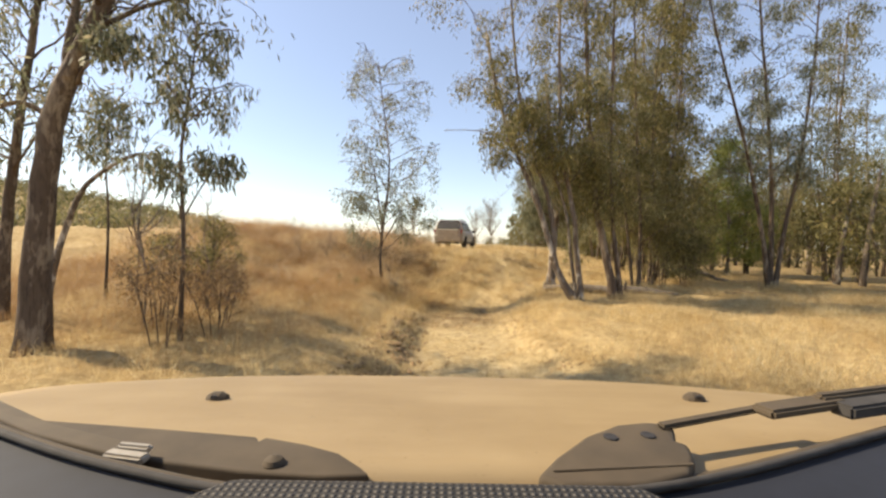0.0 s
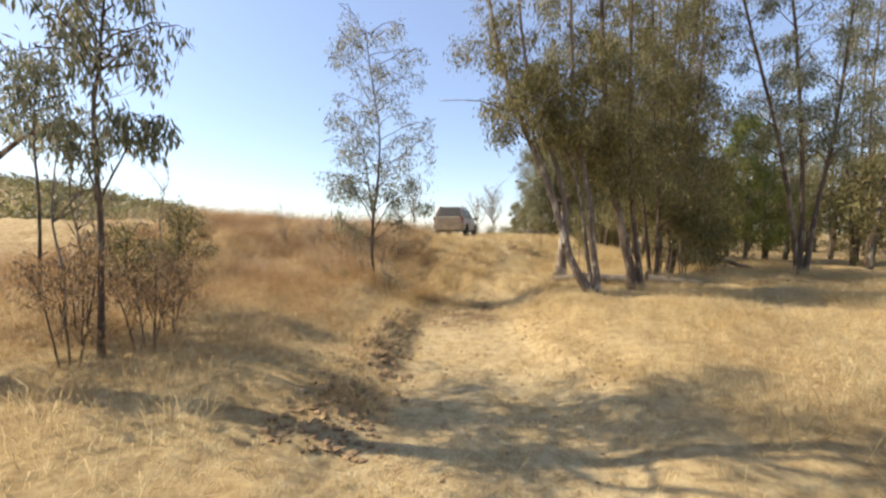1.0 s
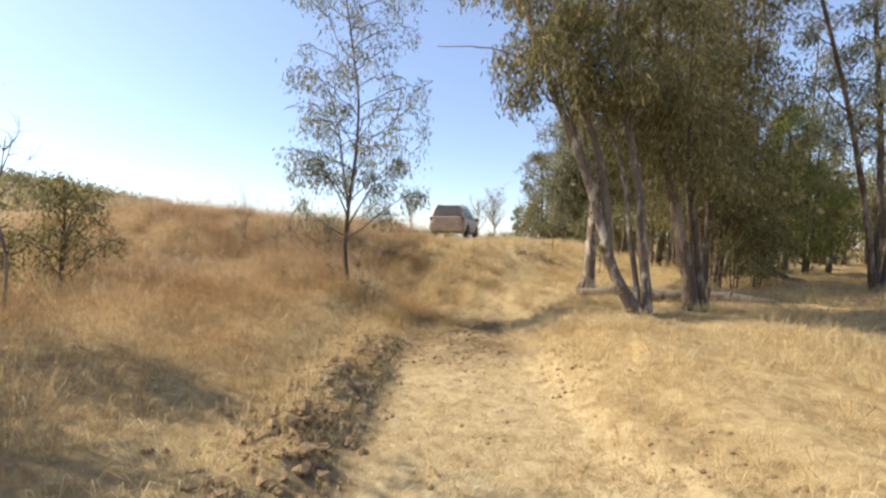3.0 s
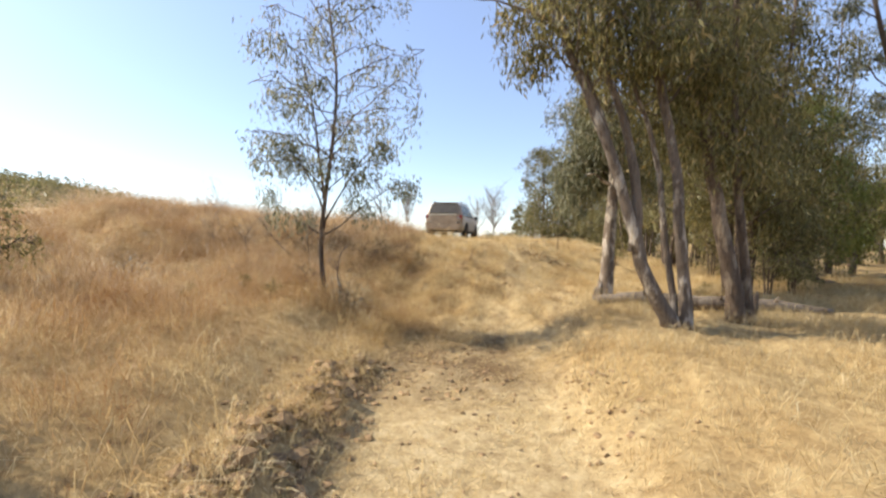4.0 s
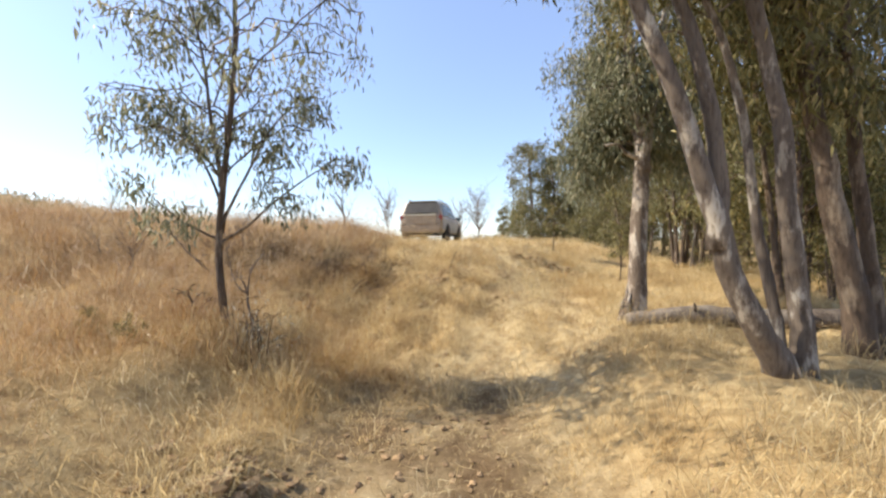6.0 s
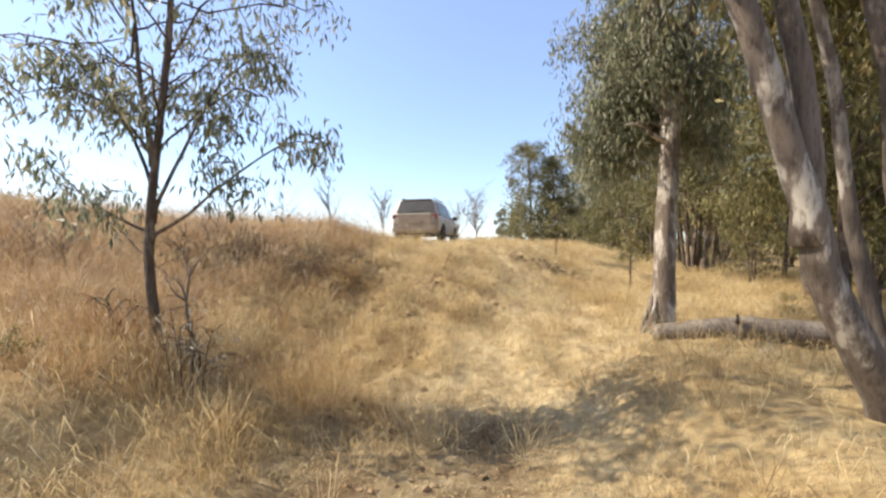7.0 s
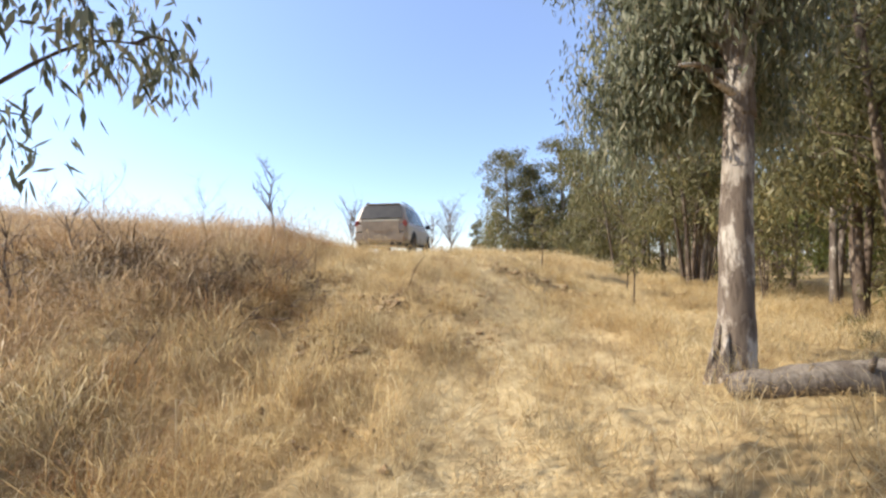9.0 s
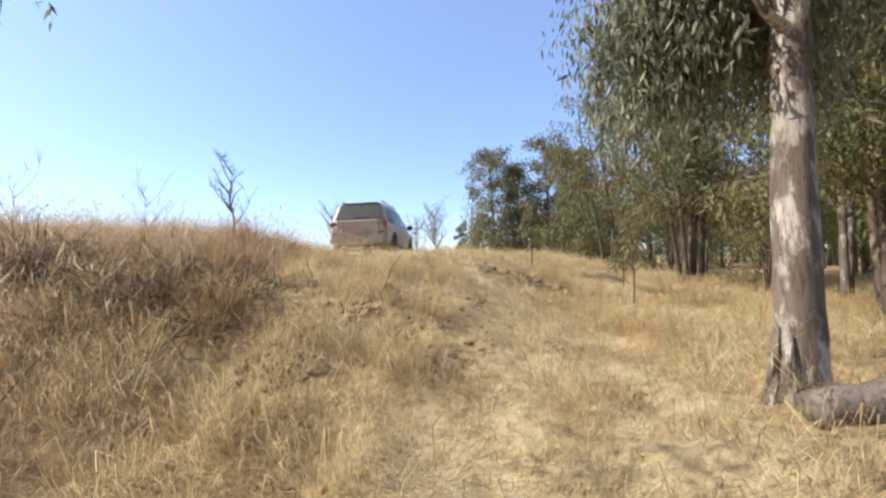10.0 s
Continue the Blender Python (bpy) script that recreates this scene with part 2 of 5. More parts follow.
def height(x, y):
    x, y = np.asarray(x, float), np.asarray(y, float)
    low = -0.045 * np.clip(y, -3, 11) * (1 - sstep(12, 17, y))
    side = sstep(1.0, 2.6, np.abs(x - 0.4))
    z = low * (1 - side) - 0.03 * side
    y0 = 13.3 + 6.0 * sstep(1.0, 6.5, x) - 2.0 * sstep(0.8, 4.0, -x) - 2.5 * sstep(4, 8, -x)
    rise = 8.0 - sstep(1.3, 5.6, x) + 2.5 * sstep(0.8, 3.0, -x)
    mound = (1.2 + 0.42 * sstep(0.8, 2.6, -x) + 0.3 * sstep(5, 10, -x)) * sstep(0, 1, (y - y0) / rise)
    mound = mound * (1 - (1 - sstep(30, 70, y)) * sstep(6.5, 12.5, x)) * (1 - 0.3 * sstep(40, 90, y) * sstep(1, 4, -x))
    z = z + mound + 0.25 * sstep(0.8, 3.5, -x) * sstep(4, 9, y) * (1 - sstep(11, 17, y))
    t = on_track(x, y)
    z = z + (0.05 + 0.05 * sstep(1.5, 4, np.abs(x)) + 0.15 * sstep(0.8, 2.5, -x) * sstep(9, 13, y)) * bumps(x, y) * (1 - 0.5 * t) * (1 - sstep(60, 120, np.abs(y)))
    z = z - 0.07 * t * (1 - sstep(12, 15, y)) + 0.1 * np.exp(-((np.abs(x - 0.4) - 1.35) / 0.3) ** 2) * (1 - sstep(11, 14, y)) * (0.6 + 0.8 * bumps(2 * x, 1.6 * y))
    z = z + 0.11 * np.exp(-(((x - 4.2) / 1.2) ** 2)) * (sstep(19.9, 20.1, y + 0.25 * bumps(2 * x, y)) - sstep(20.3, 23, y))
    z = z + 0.085 * bumps(2.9 * x + 0.7 * y, 2.3 * y) * sstep(11, 13, y) * (1 - sstep(26, 34, y)) * sstep(-3.4, -2.0, x) * (1 - sstep(4.5, 6.5, x)) * (1 - 0.8 * t)
    z = z + 0.17 * np.exp(-((x + 0.85) / 0.27) ** 2) * sstep(5, 7.5, y) * (1 - sstep(10.6, 11.8, y)) * (0.7 + 0.6 * bumps(3 * x, 2.4 * y))
    lump = np.exp(-(((x + 2.2) / 1.5) ** 2) - ((y - 17.3) / 1.5) ** 2)
    z = z + lump * (0.12 + 0.16 * bumps(2.6 * x + 2, 2.2 * y))
    scar = np.exp(-(((x + 2.9) / 1.7) ** 4))
    z = z + 0.17 * scar * (sstep(16.15, 16.75, y + 0.5 * bumps(1.6 * x, 1.1 * y)) - sstep(17.2, 20.5, y))
    z = z + 0.16 * np.exp(-(((x + 1.9) / 0.7) ** 2) - ((y - 20.3) / 0.5) ** 2)
    for off in (-0.72, 0.72):
        z = z - 0.035 * np.exp(-(((x - track_x(y) - off) / 0.22) ** 2)) * sstep(12, 14, y) * (1 - sstep(27, 32, y)) * (0.8 + 0.7 * bumps(1.5 * x, 2.2 * y))
    z = z + 0.045 * bumps(5.2 * x + 1.1 * y, 4.6 * y) * sstep(11, 13, y) * (1 - sstep(24, 30, y)) * sstep(-2.5, -1.2, x) * (1 - sstep(5.5, 7.0, x))
    z = z + 0.05 * np.exp(-(((x - 0.5) / 1.1) ** 2) - ((y - 10.6) / 1.3) ** 2) * bumps(3.3 * x, 3.7 * y + 1)
    far = np.hypot(x, y)
    z = z + 52 * sstep(160, 620, far) * sstep(0.25, 0.8, -x / (far + 1e-6)) * (0.8 + 0.2 * np.sin(x / 90))
    return z


def churn_shade(x, y):
    """How far the soil is bare and darkened: wheel-turned earth in the track dip, the broken track edge and the slumped
    crest of the bank, with shade painted into dip and crest.
    """
    n = 0.5 + 0.5 * np.clip(2.4 * bumps(2.1 * x + 4, 1.9 * y), -1, 1)
    dip = np.exp(-((x - 0.6) / 1.15) ** 4 - ((y - 11.3) / 1.6) ** 4)
    rim = np.exp(-((x + 0.85) / 0.4) ** 2) * sstep(4, 6, y) * (1 - sstep(11, 12, y))
    crest = np.exp(-((x + 2.3) / 1.8) ** 2 - ((y - 16.7) / 0.9) ** 2)
    return np.clip(dip * (0.5 + 0.5 * n) + rim * n + crest * (0.3 + 0.7 * n), 0, 1)


def graded(lo, hi, step, reach):
    inner = np.arange(lo, hi + 1e-6, step)
    out, s = [], step
    while (sum(out) if out else 0) < reach:
        s *= 1.16
        out.append(s)
    outer = np.cumsum(out)
    return np.concatenate([lo - outer[::-1], inner, hi + outer])


gx, gy = graded(-9, 10, 0.11, 3500), graded(-2, 26, 0.11, 3500)
GX, GY = np.meshgrid(gx, gy)
GZ = height(GX, GY)
nx, ny = len(gx), len(gy)
gi = np.arange(nx * ny).reshape(ny, nx)
gf = np.stack([gi[:-1, :-1], gi[:-1, 1:], gi[1:, 1:], gi[1:, :-1]], -1).reshape(-1, 4)
gme = bpy.data.meshes.new("ground")
gme.vertices.add(nx * ny)
gme.vertices.foreach_set("co", np.stack([GX, GY, GZ], -1).astype(np.float32).ravel())
gme.loops.add(len(gf) * 4)
gme.loops.foreach_set("vertex_index", gf.astype(np.int32).ravel())
gme.polygons.add(len(gf))
gme.polygons.foreach_set("loop_start", np.arange(0, len(gf) * 4, 4, dtype=np.int32))
gme.polygons.foreach_set("use_smooth", np.ones(len(gf), bool))
gme.update(calc_edges=True)
soil = gme.attributes.new("soil", "FLOAT", "POINT")
soil.data.foreach_set("value", (on_track(GX, GY) * (1 - 0.15 * sstep(11, 13, GY)) * (0.75 + 0.25 * bumps(GX * 1.3, GY * 1.3))).clip(0, 1).astype(np.float32).ravel())
churned_shaded = gme.attributes.new("churned_shaded", "FLOAT", "POINT")
churned_shaded.data.foreach_set("value", churn_shade(GX, GY).astype(np.float32).ravel())
gme.materials.append(GROUND)
ground = tagged(new("ground", gme), "dry winter veld with a worn dirt track over a mound", "ground", kind="structure")


# ---------------------------------------------------------------- trees
def leaves(centres, per, size, spread, r, droop=0.75):
    """Long hanging leaves round the centres, as diamonds."""
    c = np.repeat(centres, per, 0)
    n = len(c)
    c = c + np.clip(r.standard_normal((n, 3)), -1.7, 1.7) * spread * np.array([0.62, 0.62, 0.5])
    c[:, 2] -= r.uniform(-0.3, 1.5, n) * spread * min(droop, 1.0)
    d = r.standard_normal((n, 3)) * 0.42
    d[:, 2] -= droop
    d /= np.linalg.norm(d, axis=1)[:, None]
    w = np.cross(d, r.standard_normal((n, 3)))
    w /= np.linalg.norm(w, axis=1)[:, None] + 1e-9
    L = size * r.uniform(0.6, 1.35, n)[:, None]
    return np.stack([c, c + d * L * 0.42 + w * L * 0.105, c + d * L, c + d * L * 0.42 - w * L * 0.105], 1)


def tree(stems, r, label, category="tree", bark=None, leaf=None, crown=(0.35, 1.0), limbs=9, limb_len=1.6, rise=0.7, per=14, size=0.13,
         spread=0.22, twigs=5, name="tree", side_bias=None, taper=0.25, group="", droop=0.75, sides=9, flare=1.35, fall=0.75, wander=0.06):
    """stems: (points from the foot up, in the world; radius at the foot). The first stem's foot is the tree's base."""
    bark, leaf = bark or BARK, leaf or LEAF_GREY
    base = np.array(stems[0][0][0], float)
    root = tagged(new(name), label, category, group)
    root.location = base
    ends = []
    for pts, rad, *own in stems:
        n_limbs, reach, start = own or (limbs, limb_len, crown[0])
        line = spline(np.array(pts, float) - base, 22)
        line[2:-1, :2] += r.standard_normal((19, 2)) * rad * wander
        k = np.linspace(0, 1, 22)
        radii = rad * (1 - (1 - taper) * k) * (1 + (flare - 1) * np.exp(-k * 18))
        line[0, 2] -= 0.12
        v, f = tube(line, radii, sides, 0.035, r)
        mesh_object("trunk", v, f, bark, True, root)
        for i in range(n_limbs):
            q = start + (crown[1] - start) * (i + r.uniform(0.1, 0.9)) / n_limbs
            s = q * 21
            p = line[int(s)] + (line[min(int(s) + 1, 21)] - line[int(s)]) * (s - int(s))
            a = i * 2.4 + r.uniform(-0.5, 0.5)
            out = np.array([math.cos(a), math.sin(a), 0.0])
            if side_bias is not None:
                out = out + np.array(side_bias)
            L = reach * (1.15 - fall * (q - start) / (crown[1] - start + 1e-6)) * r.uniform(0.65, 1.2)
            up = rise * r.uniform(0.6, 1.4)
            m1 = p + out * L * 0.4 + np.array([0, 0, up * L * 0.5])
            m2 = p + out * L * 0.8 + np.array([0, 0, up * L * 0.8])
            m3 = p + out * L * 1.05 + np.array([0, 0, up * L * 0.72])
            ll = spline([p, m1, m2, m3], 9)
            ll[1:] += r.standard_normal((8, 3)) * 0.03 * L
            lr = rad * 0.34 * (1 - 0.6 * q)
            lim = [tube(ll, np.linspace(max(lr, min(0.012, rad * 0.45)), min(0.006, rad * 0.25), 9), 5 if sides > 7 else 4)]
            for j in range(twigs):
                o = ll[r.integers(3, 9)]
                tdir = r.standard_normal(3) * np.array([1, 1, 0.5]) + np.array([0, 0, -0.15])
                tl = L * r.uniform(0.18, 0.42)
                tp = spline([o, o + tdir * tl * 0.5 + np.array([0, 0, 0.08 * tl]), o + tdir * tl * 0.8 + np.array([0, 0, -0.25 * tl])], 5)
                lim.append(tube(tp[::2], np.linspace(min(0.008, rad * 0.35), min(0.003, rad * 0.15), 3), 3))
                ends += [tp[2], tp[3], tp[4]]
            v, f = join(lim)
            mesh_object("limb", v, f, bark, True, root)
    if per and ends:
        quads_mesh("crown", leaves(np.array(ends), per, size, spread, r, droop), leaf, root)
    return root


def on(x, y):
    return (x, y, float(height(x, y)))


def rel(x, y, *offs):
    """A stem from a foot on the ground at x, y through offsets from it."""
    g = on(x, y)
    return [g] + [(g[0] + a, g[1] + b, g[2] + c) for a, b, c in offs]


def rr(seed):
    return np.random.default_rng(seed)


# the slender young tree on the bank
YX, YY = -1.9, 12.85
tree([([(YX, YY, float(height(YX, YY))), (-1.99, YY, 1.0), (-1.92, YY, 1.9), (-1.79, YY, 3.0), (-1.74, YY, 4.1), (-1.87, YY, 5.2), (-2.02, YY, 6.2), (-2.12, YY, 7.1)], 0.047, 36, 1.3, 0.3),
      ([(-1.98, YY, 1.2), (-1.62, YY, 1.42), (-1.33, YY + 0.05, 1.7), (-0.75, YY + 0.1, 2.12), (-0.4, YY + 0.1, 2.14)], 0.02, 4, 0.3, 0.4),
      ([(-1.94, YY, 1.45), (-1.6, YY - 0.1, 2.0), (-1.2, YY - 0.2, 2.6), (-0.8, YY - 0.2, 2.9)], 0.02, 4, 0.34, 0.4),
      ([(-1.94, YY, 2.0), (-2.05, YY, 2.7), (-2.2, YY + 0.1, 3.6), (-2.5, YY + 0.1, 4.8)], 0.03, 9, 0.7, 0.25),
      ([(-1.95, YY, 1.7), (-2.2, YY + 0.1, 2.2), (-2.6, YY + 0.2, 2.75), (-3.0, YY + 0.3, 3.0)], 0.02, 5, 0.4, 0.35),
      ([(-1.93, YY, 1.95), (-2.14, YY - 0.1, 2.31), (-2.5, YY - 0.2, 2.55), (-3.0, YY - 0.2, 2.5)], 0.018, 3, 0.34, 0.4),
      ([(-1.98, YY, 1.25), (-2.2, YY, 1.35), (-2.52, YY, 1.55), (-3.0, YY, 2.0)], 0.018, 3, 0.3, 0.5)], rr(1), "slender young gum tree with sparse hanging leaves on the bank",
     rise=0.6, per=15, size=0.108, spread=0.18, twigs=4, bark=BARK_DARK, taper=0.2, flare=1.2, droop=0.95, fall=0.4)
# leaning multi-stemmed gum beside the track: one leaning trunk that forks, an upright stem and a thin one from the same foot
AX, AY = 3.62, 11.2
tree([([on(AX, AY), (3.38, AY, 0.38), (3.14, AY, 0.85), (3.03, AY, 1.3), (2.92, AY, 1.6), (2.68, AY, 2.35), (2.42, AY, 3.0), (2.0, AY + 0.05, 4.0), (1.5, AY + 0.1, 5.4), (1.1, AY + 0.2, 7.4)], 0.11, 14, 0.85, 0.7),
      ([(3.04, AY + 0.02, 1.2), (3.04, AY + 0.03, 1.9), (2.91, AY + 0.05, 2.7), (2.72, AY + 0.08, 3.3), (2.42, AY + 0.1, 4.1), (2.0, AY + 0.2, 6.0), (1.75, AY + 0.3, 9)], 0.075, 18, 1.05, 0.54),
      ([(2.75, AY + 0.03, 2.15), (2.6, AY + 0.12, 2.9), (2.25, AY + 0.25, 4.0), (1.95, AY + 0.3, 5.5)], 0.036, 5, 0.8, 0.55),
      ([on(3.83, 11.25), (3.79, 11.25, 0.63), (3.68, 11.25, 1.5), (3.63, 11.25, 2.2), (3.43, 11.3, 3.2), (3.26, 11.3, 4.1), (3.18, 11.4, 6.0), (3.12, 11.5, 9.8)], 0.09, 18, 1.05, 0.57),
      ([on(3.72, 11.36), (3.7, 11.4, 0.5), (3.62, 11.48, 1.2), (3.5, 11.5, 2.2), (3.3, 11.5, 3.0), (3.05, 11.55, 3.8), (2.85, 11.6, 5.6)], 0.055, 6, 0.8, 0.7)], rr(2),
     "leaning multi-stemmed gum tree with grey mottled bark beside the track", rise=0.75, fall=0.0, per=29, size=0.12, spread=0.21, droop=0.95,
     twigs=5, leaf=LEAF_OLIVE, bark=BARK, sides=12, taper=0.4)
tree([([on(4.98, 11.8), (4.8, 11.8, 0.95), (4.59, 11.8, 1.9), (4.43, 11.8, 2.55), (4.3, 11.8, 3.8), (4.12, 11.85, 6.0), (4.0, 11.9, 9.6)], 0.125),
      ([on(5.2, 11.85), (5.08, 11.85, 1.1), (4.93, 11.85, 2.2), (4.86, 11.9, 4.0), (4.9, 12.0, 9.0)], 0.085)], rr(3), "dark-trunked gum tree with two stems and a dense crown",
     crown=(0.52, 1), limbs=19, limb_len=0.75, rise=0.9, fall=0.0, per=28, size=0.125, spread=0.28, droop=0.95, side_bias=(-0.55, 0.2, 0), twigs=6, bark=BARK_DARK, leaf=LEAF_OLIVE, sides=12, taper=0.35)
# gum with peeling bark
PX, PY = 3.7, 13.9
def above(*offs):
    return [tuple(np.array(on(PX, PY)) + o) for o in offs]


tree([(rel(PX, PY, (0.04, 0, 0.5), (0.07, 0, 1.5), (0.13, 0, 2.5), (0.06, 0.05, 3.2), (-0.02, 0.1, 4.2), (-0.25, 0.2, 7.4)), 0.148, 22, 0.62, 0.55),
      (above((0.13, 0.02, 2.35), (0.26, 0.05, 3.0), (0.5, 0.1, 4.2), (0.95, 0.2, 7.5)), 0.1, 20, 0.75, 0.28),
      (above((0.08, 0.0, 2.75), (-0.12, 0.2, 3.1), (-0.3, 0.35, 3.05), (-0.48, 0.4, 2.6)), 0.034, 11, 0.3, 0.3),
      (above((0.1, 0.05, 2.9), (-0.05, 0.3, 3.6), (-0.3, 0.5, 4.1), (-0.45, 0.6, 4.3)), 0.034, 8, 0.4, 0.35),
      (above((0.08, 0.05, 2.65), (-0.18, 0.35, 2.8), (-0.34, 0.5, 2.6), (-0.46, 0.55, 2.15)), 0.03, 8, 0.26, 0.4),
      (above((0.15, 0.1, 2.6), (0.5, 0.5, 3.0), (0.9, 0.8, 2.95), (1.2, 0.9, 2.5)), 0.034, 11, 0.42, 0.3),
      (above((0.08, -0.02, 2.42), (-0.15, -0.08, 2.5), (-0.29, -0.1, 2.62), (-0.5, -0.1, 2.62)), 0.036, 0, 0.1, 0.5)], rr(4),
     "gum tree with peeling pale bark and a flared foot", rise=0.45, fall=-0.3, per=27, size=0.105, spread=0.24, twigs=7, bark=BARK_PALE,
     flare=1.3, wander=0.03, sides=18, taper=0.42, side_bias=(0.1, 0.75, 0), droop=1.1)
for k, (dx, h, lean) in enumerate([(-0.2, 0.42, 0.1), (-0.25, 0.3, 0.06), (-0.15, 0.55, 0.07)]):
    gz = on(PX + dx, PY - 0.08 + 0.05 * k)
    v, f = tube(spline([(0, 0, -0.05), (lean * 0.6, 0.01, h * 0.6), (lean, 0.02, h)], 6), (0.05, 0.045, 0.036, 0.028, 0.018, 0.005), 7, 0.2, rr(30 + k))
    slab = tagged(mesh_object("bark_slab", v, f, BARK_PALE, False), "torn slab of pale bark at the foot of a gum tree", "bark", "torn bark slabs")
    slab.location = gz


def bare_branch(name, pts, radius, label, twigs=0, seed=1, bark=None, category="branch", tl=0.35):
    r = rr(seed)
    line = spline(pts, 14)
    base = line[0].copy()
    line = line - base
    line[1:] += r.standard_normal((13, 3)) * radius * (0.4 if radius < 0.06 else 0.13)
    bits = [tube(line, np.linspace(radius, radius * 0.3, 14), 7, 0.05, r)]
    for i in range(twigs):
        o = line[r.integers(4, 14)]
        d = r.standard_normal(3) * np.array([1, 1, 0.6]) + np.array([0, 0, 0.7])
        d = d / np.linalg.norm(d) * tl * r.uniform(0.5, 1.4)
        bits.append(tube(spline([o, o + d * 0.5, o + d + r.standard_normal(3) * 0.05 * tl], 5), np.linspace(radius * 0.4, radius * 0.12, 5), 4))
    v, f = join(bits)
    ob = mesh_object(name, v, f, bark or TWIG, True)
    ob.location = base
    return tagged(ob, label, category)


# grove
GROVE = [(7.2, 14.9, 12.4, -0.4), (7.9, 15.6, 12.8, 0.2), (8.1, 16.4, 13, 0.5), (8.7, 16.9, 13.2, -0.3), (9.3, 21.8, 11.5, -0.8), (9.7, 22.2, 12, 0.7), (10.5, 22.8, 12.4, 0.5), (11.5, 24, 12, -0.6), (12.0, 21.2, 13, 0.4),
         (10.0, 18.4, 13, 0.2), (13.5, 26.0, 10.4, 0.3), (17.5, 23.5, 12, 0.3), (14.8, 29.5, 11.4, -0.3), (18.5, 28.0, 9.5, 0.2), (21.0, 22.0, 13.5, 0.4), (19.0, 33.0, 9.5, 0), (24.0, 29.0, 8.9, 0.3),
         (13.4, 33.5, 8.5, 0), (16.2, 36.0, 9.1, 0), (22.0, 38.0, 8.9, 0), (10.4, 27.5, 9.5, 0.2), (11.9, 28.6, 10, -0.3), (18.4, 19.0, 12.5, 0.2), (22.5, 25.0, 14, 0.3), (28.6, 29.0, 11.5, 0.3), (26.0, 24.0, 14.0, 0.4),
         (25.2, 31.0, 10.5, -0.2), (31.0, 27.0, 12.5, 0.2)]
for i, (x, y, hgt, lean) in enumerate(GROVE):
    r = rr(100 + i)
    st = [(rel(x, y, (lean * 0.25 + r.uniform(-0.15, 0.15), 0, hgt * 0.2), (lean * 0.7 + r.uniform(-0.3, 0.3), 0, hgt * 0.5), (lean + r.uniform(-0.5, 0.5), r.uniform(-0.3, 0.3), hgt)), r.uniform(0.05, 0.08) if y < 18 else r.uniform(0.055, 0.1))]
    if i % 2:
        st.append((rel(x + 0.2, y + 0.1, (0.25, 0, hgt * 0.2), (0.6 + r.uniform(-0.3, 0.3), 0, hgt * 0.5), (1.0, 0, hgt * 0.9)), 0.07))
    if i % 5 == 0:
        st.append((rel(x - 0.15, y + 0.15, (-0.3, 0.1, hgt * 0.25), (-0.7, 0.1, hgt * 0.5), (-0.9, 0, hgt * 0.8)), 0.06))
    tree(st, r, "tall gum tree in the grove with a dense grey-green crown", bark=BARK_DARK if i % 3 or y < 18 else BARK, leaf=LEAF_OLIVE if i % 2 else LEAF_FAR,
         crown=(0.2 if y < 24 else 0.24, 1), limbs=int(26 / len(st)) + 6, limb_len=(1.35 if x < 9.9 else 1.6), rise=0.6, per=(22 if x < 9.9 else 14 if y < 27 else 10), size=(0.165 if y < 27 else 0.19), spread=0.32, twigs=5 if y < 27 else 4, group="grove trees", sides=7)
# round bright young tree
tree([(rel(15.8, 22.6, (0.1, 0, 2), (0, 0, 4.5), (0, 0, 7.4)), 0.1)], rr(50), "rounded bright green young tree among the grove", leaf=LEAF_BRIGHT, crown=(0.15, 1), limbs=30,
     limb_len=1.8, rise=0.45, per=34, size=0.2, spread=0.32, twigs=6)
for i, (x, y, h) in enumerate([(8.2, 15.3, 2.3), (9.4, 16.0, 2.0), (10.6, 17.3, 2.2), (9.9, 20.0, 2.4)]):
    tree([(rel(x + 0.15 * k, y + 0.1 * k, (0.1 * (k - 1), 0, h * 0.5), (0.3 * (k - 1), 0, h * (1 - 0.12 * k))), 0.025) for k in range(3)], rr(150 + i), "dark green undergrowth bush beneath the grove", "shrub", name="shrub",
         crown=(0.12, 1), limbs=13, limb_len=0.75, rise=0.7, per=7, size=0.12, spread=0.18, twigs=4, bark=BARK_DARK, leaf=LEAF_OLIVE, group="grove undergrowth", sides=6)
# open trio of thin tall stems
tree([(rel(12.7, 15.8, (-0.35, 0, 2.4), (-1.05, 0, 5.5), (-2.2, 0, 9.5), (-3.0, 0, 13)), 0.09), (rel(12.8, 15.85, (0.0, 0, 2.4), (-0.15, 0, 5.5), (-0.6, 0, 10), (-0.9, 0, 13.5)), 0.1),
      (rel(12.95, 15.8, (0.35, 0, 2.4), (0.85, 0, 5.0), (1.3, 0, 9.0), (1.4, 0, 11.5)), 0.09)], rr(51), "thin dark multi-stemmed gum tree with a sparse crown", bark=BARK_DARK, crown=(0.36, 1),
     limbs=26, limb_len=1.05, rise=0.9, fall=0.2, per=22, size=0.15, spread=0.24, twigs=4)
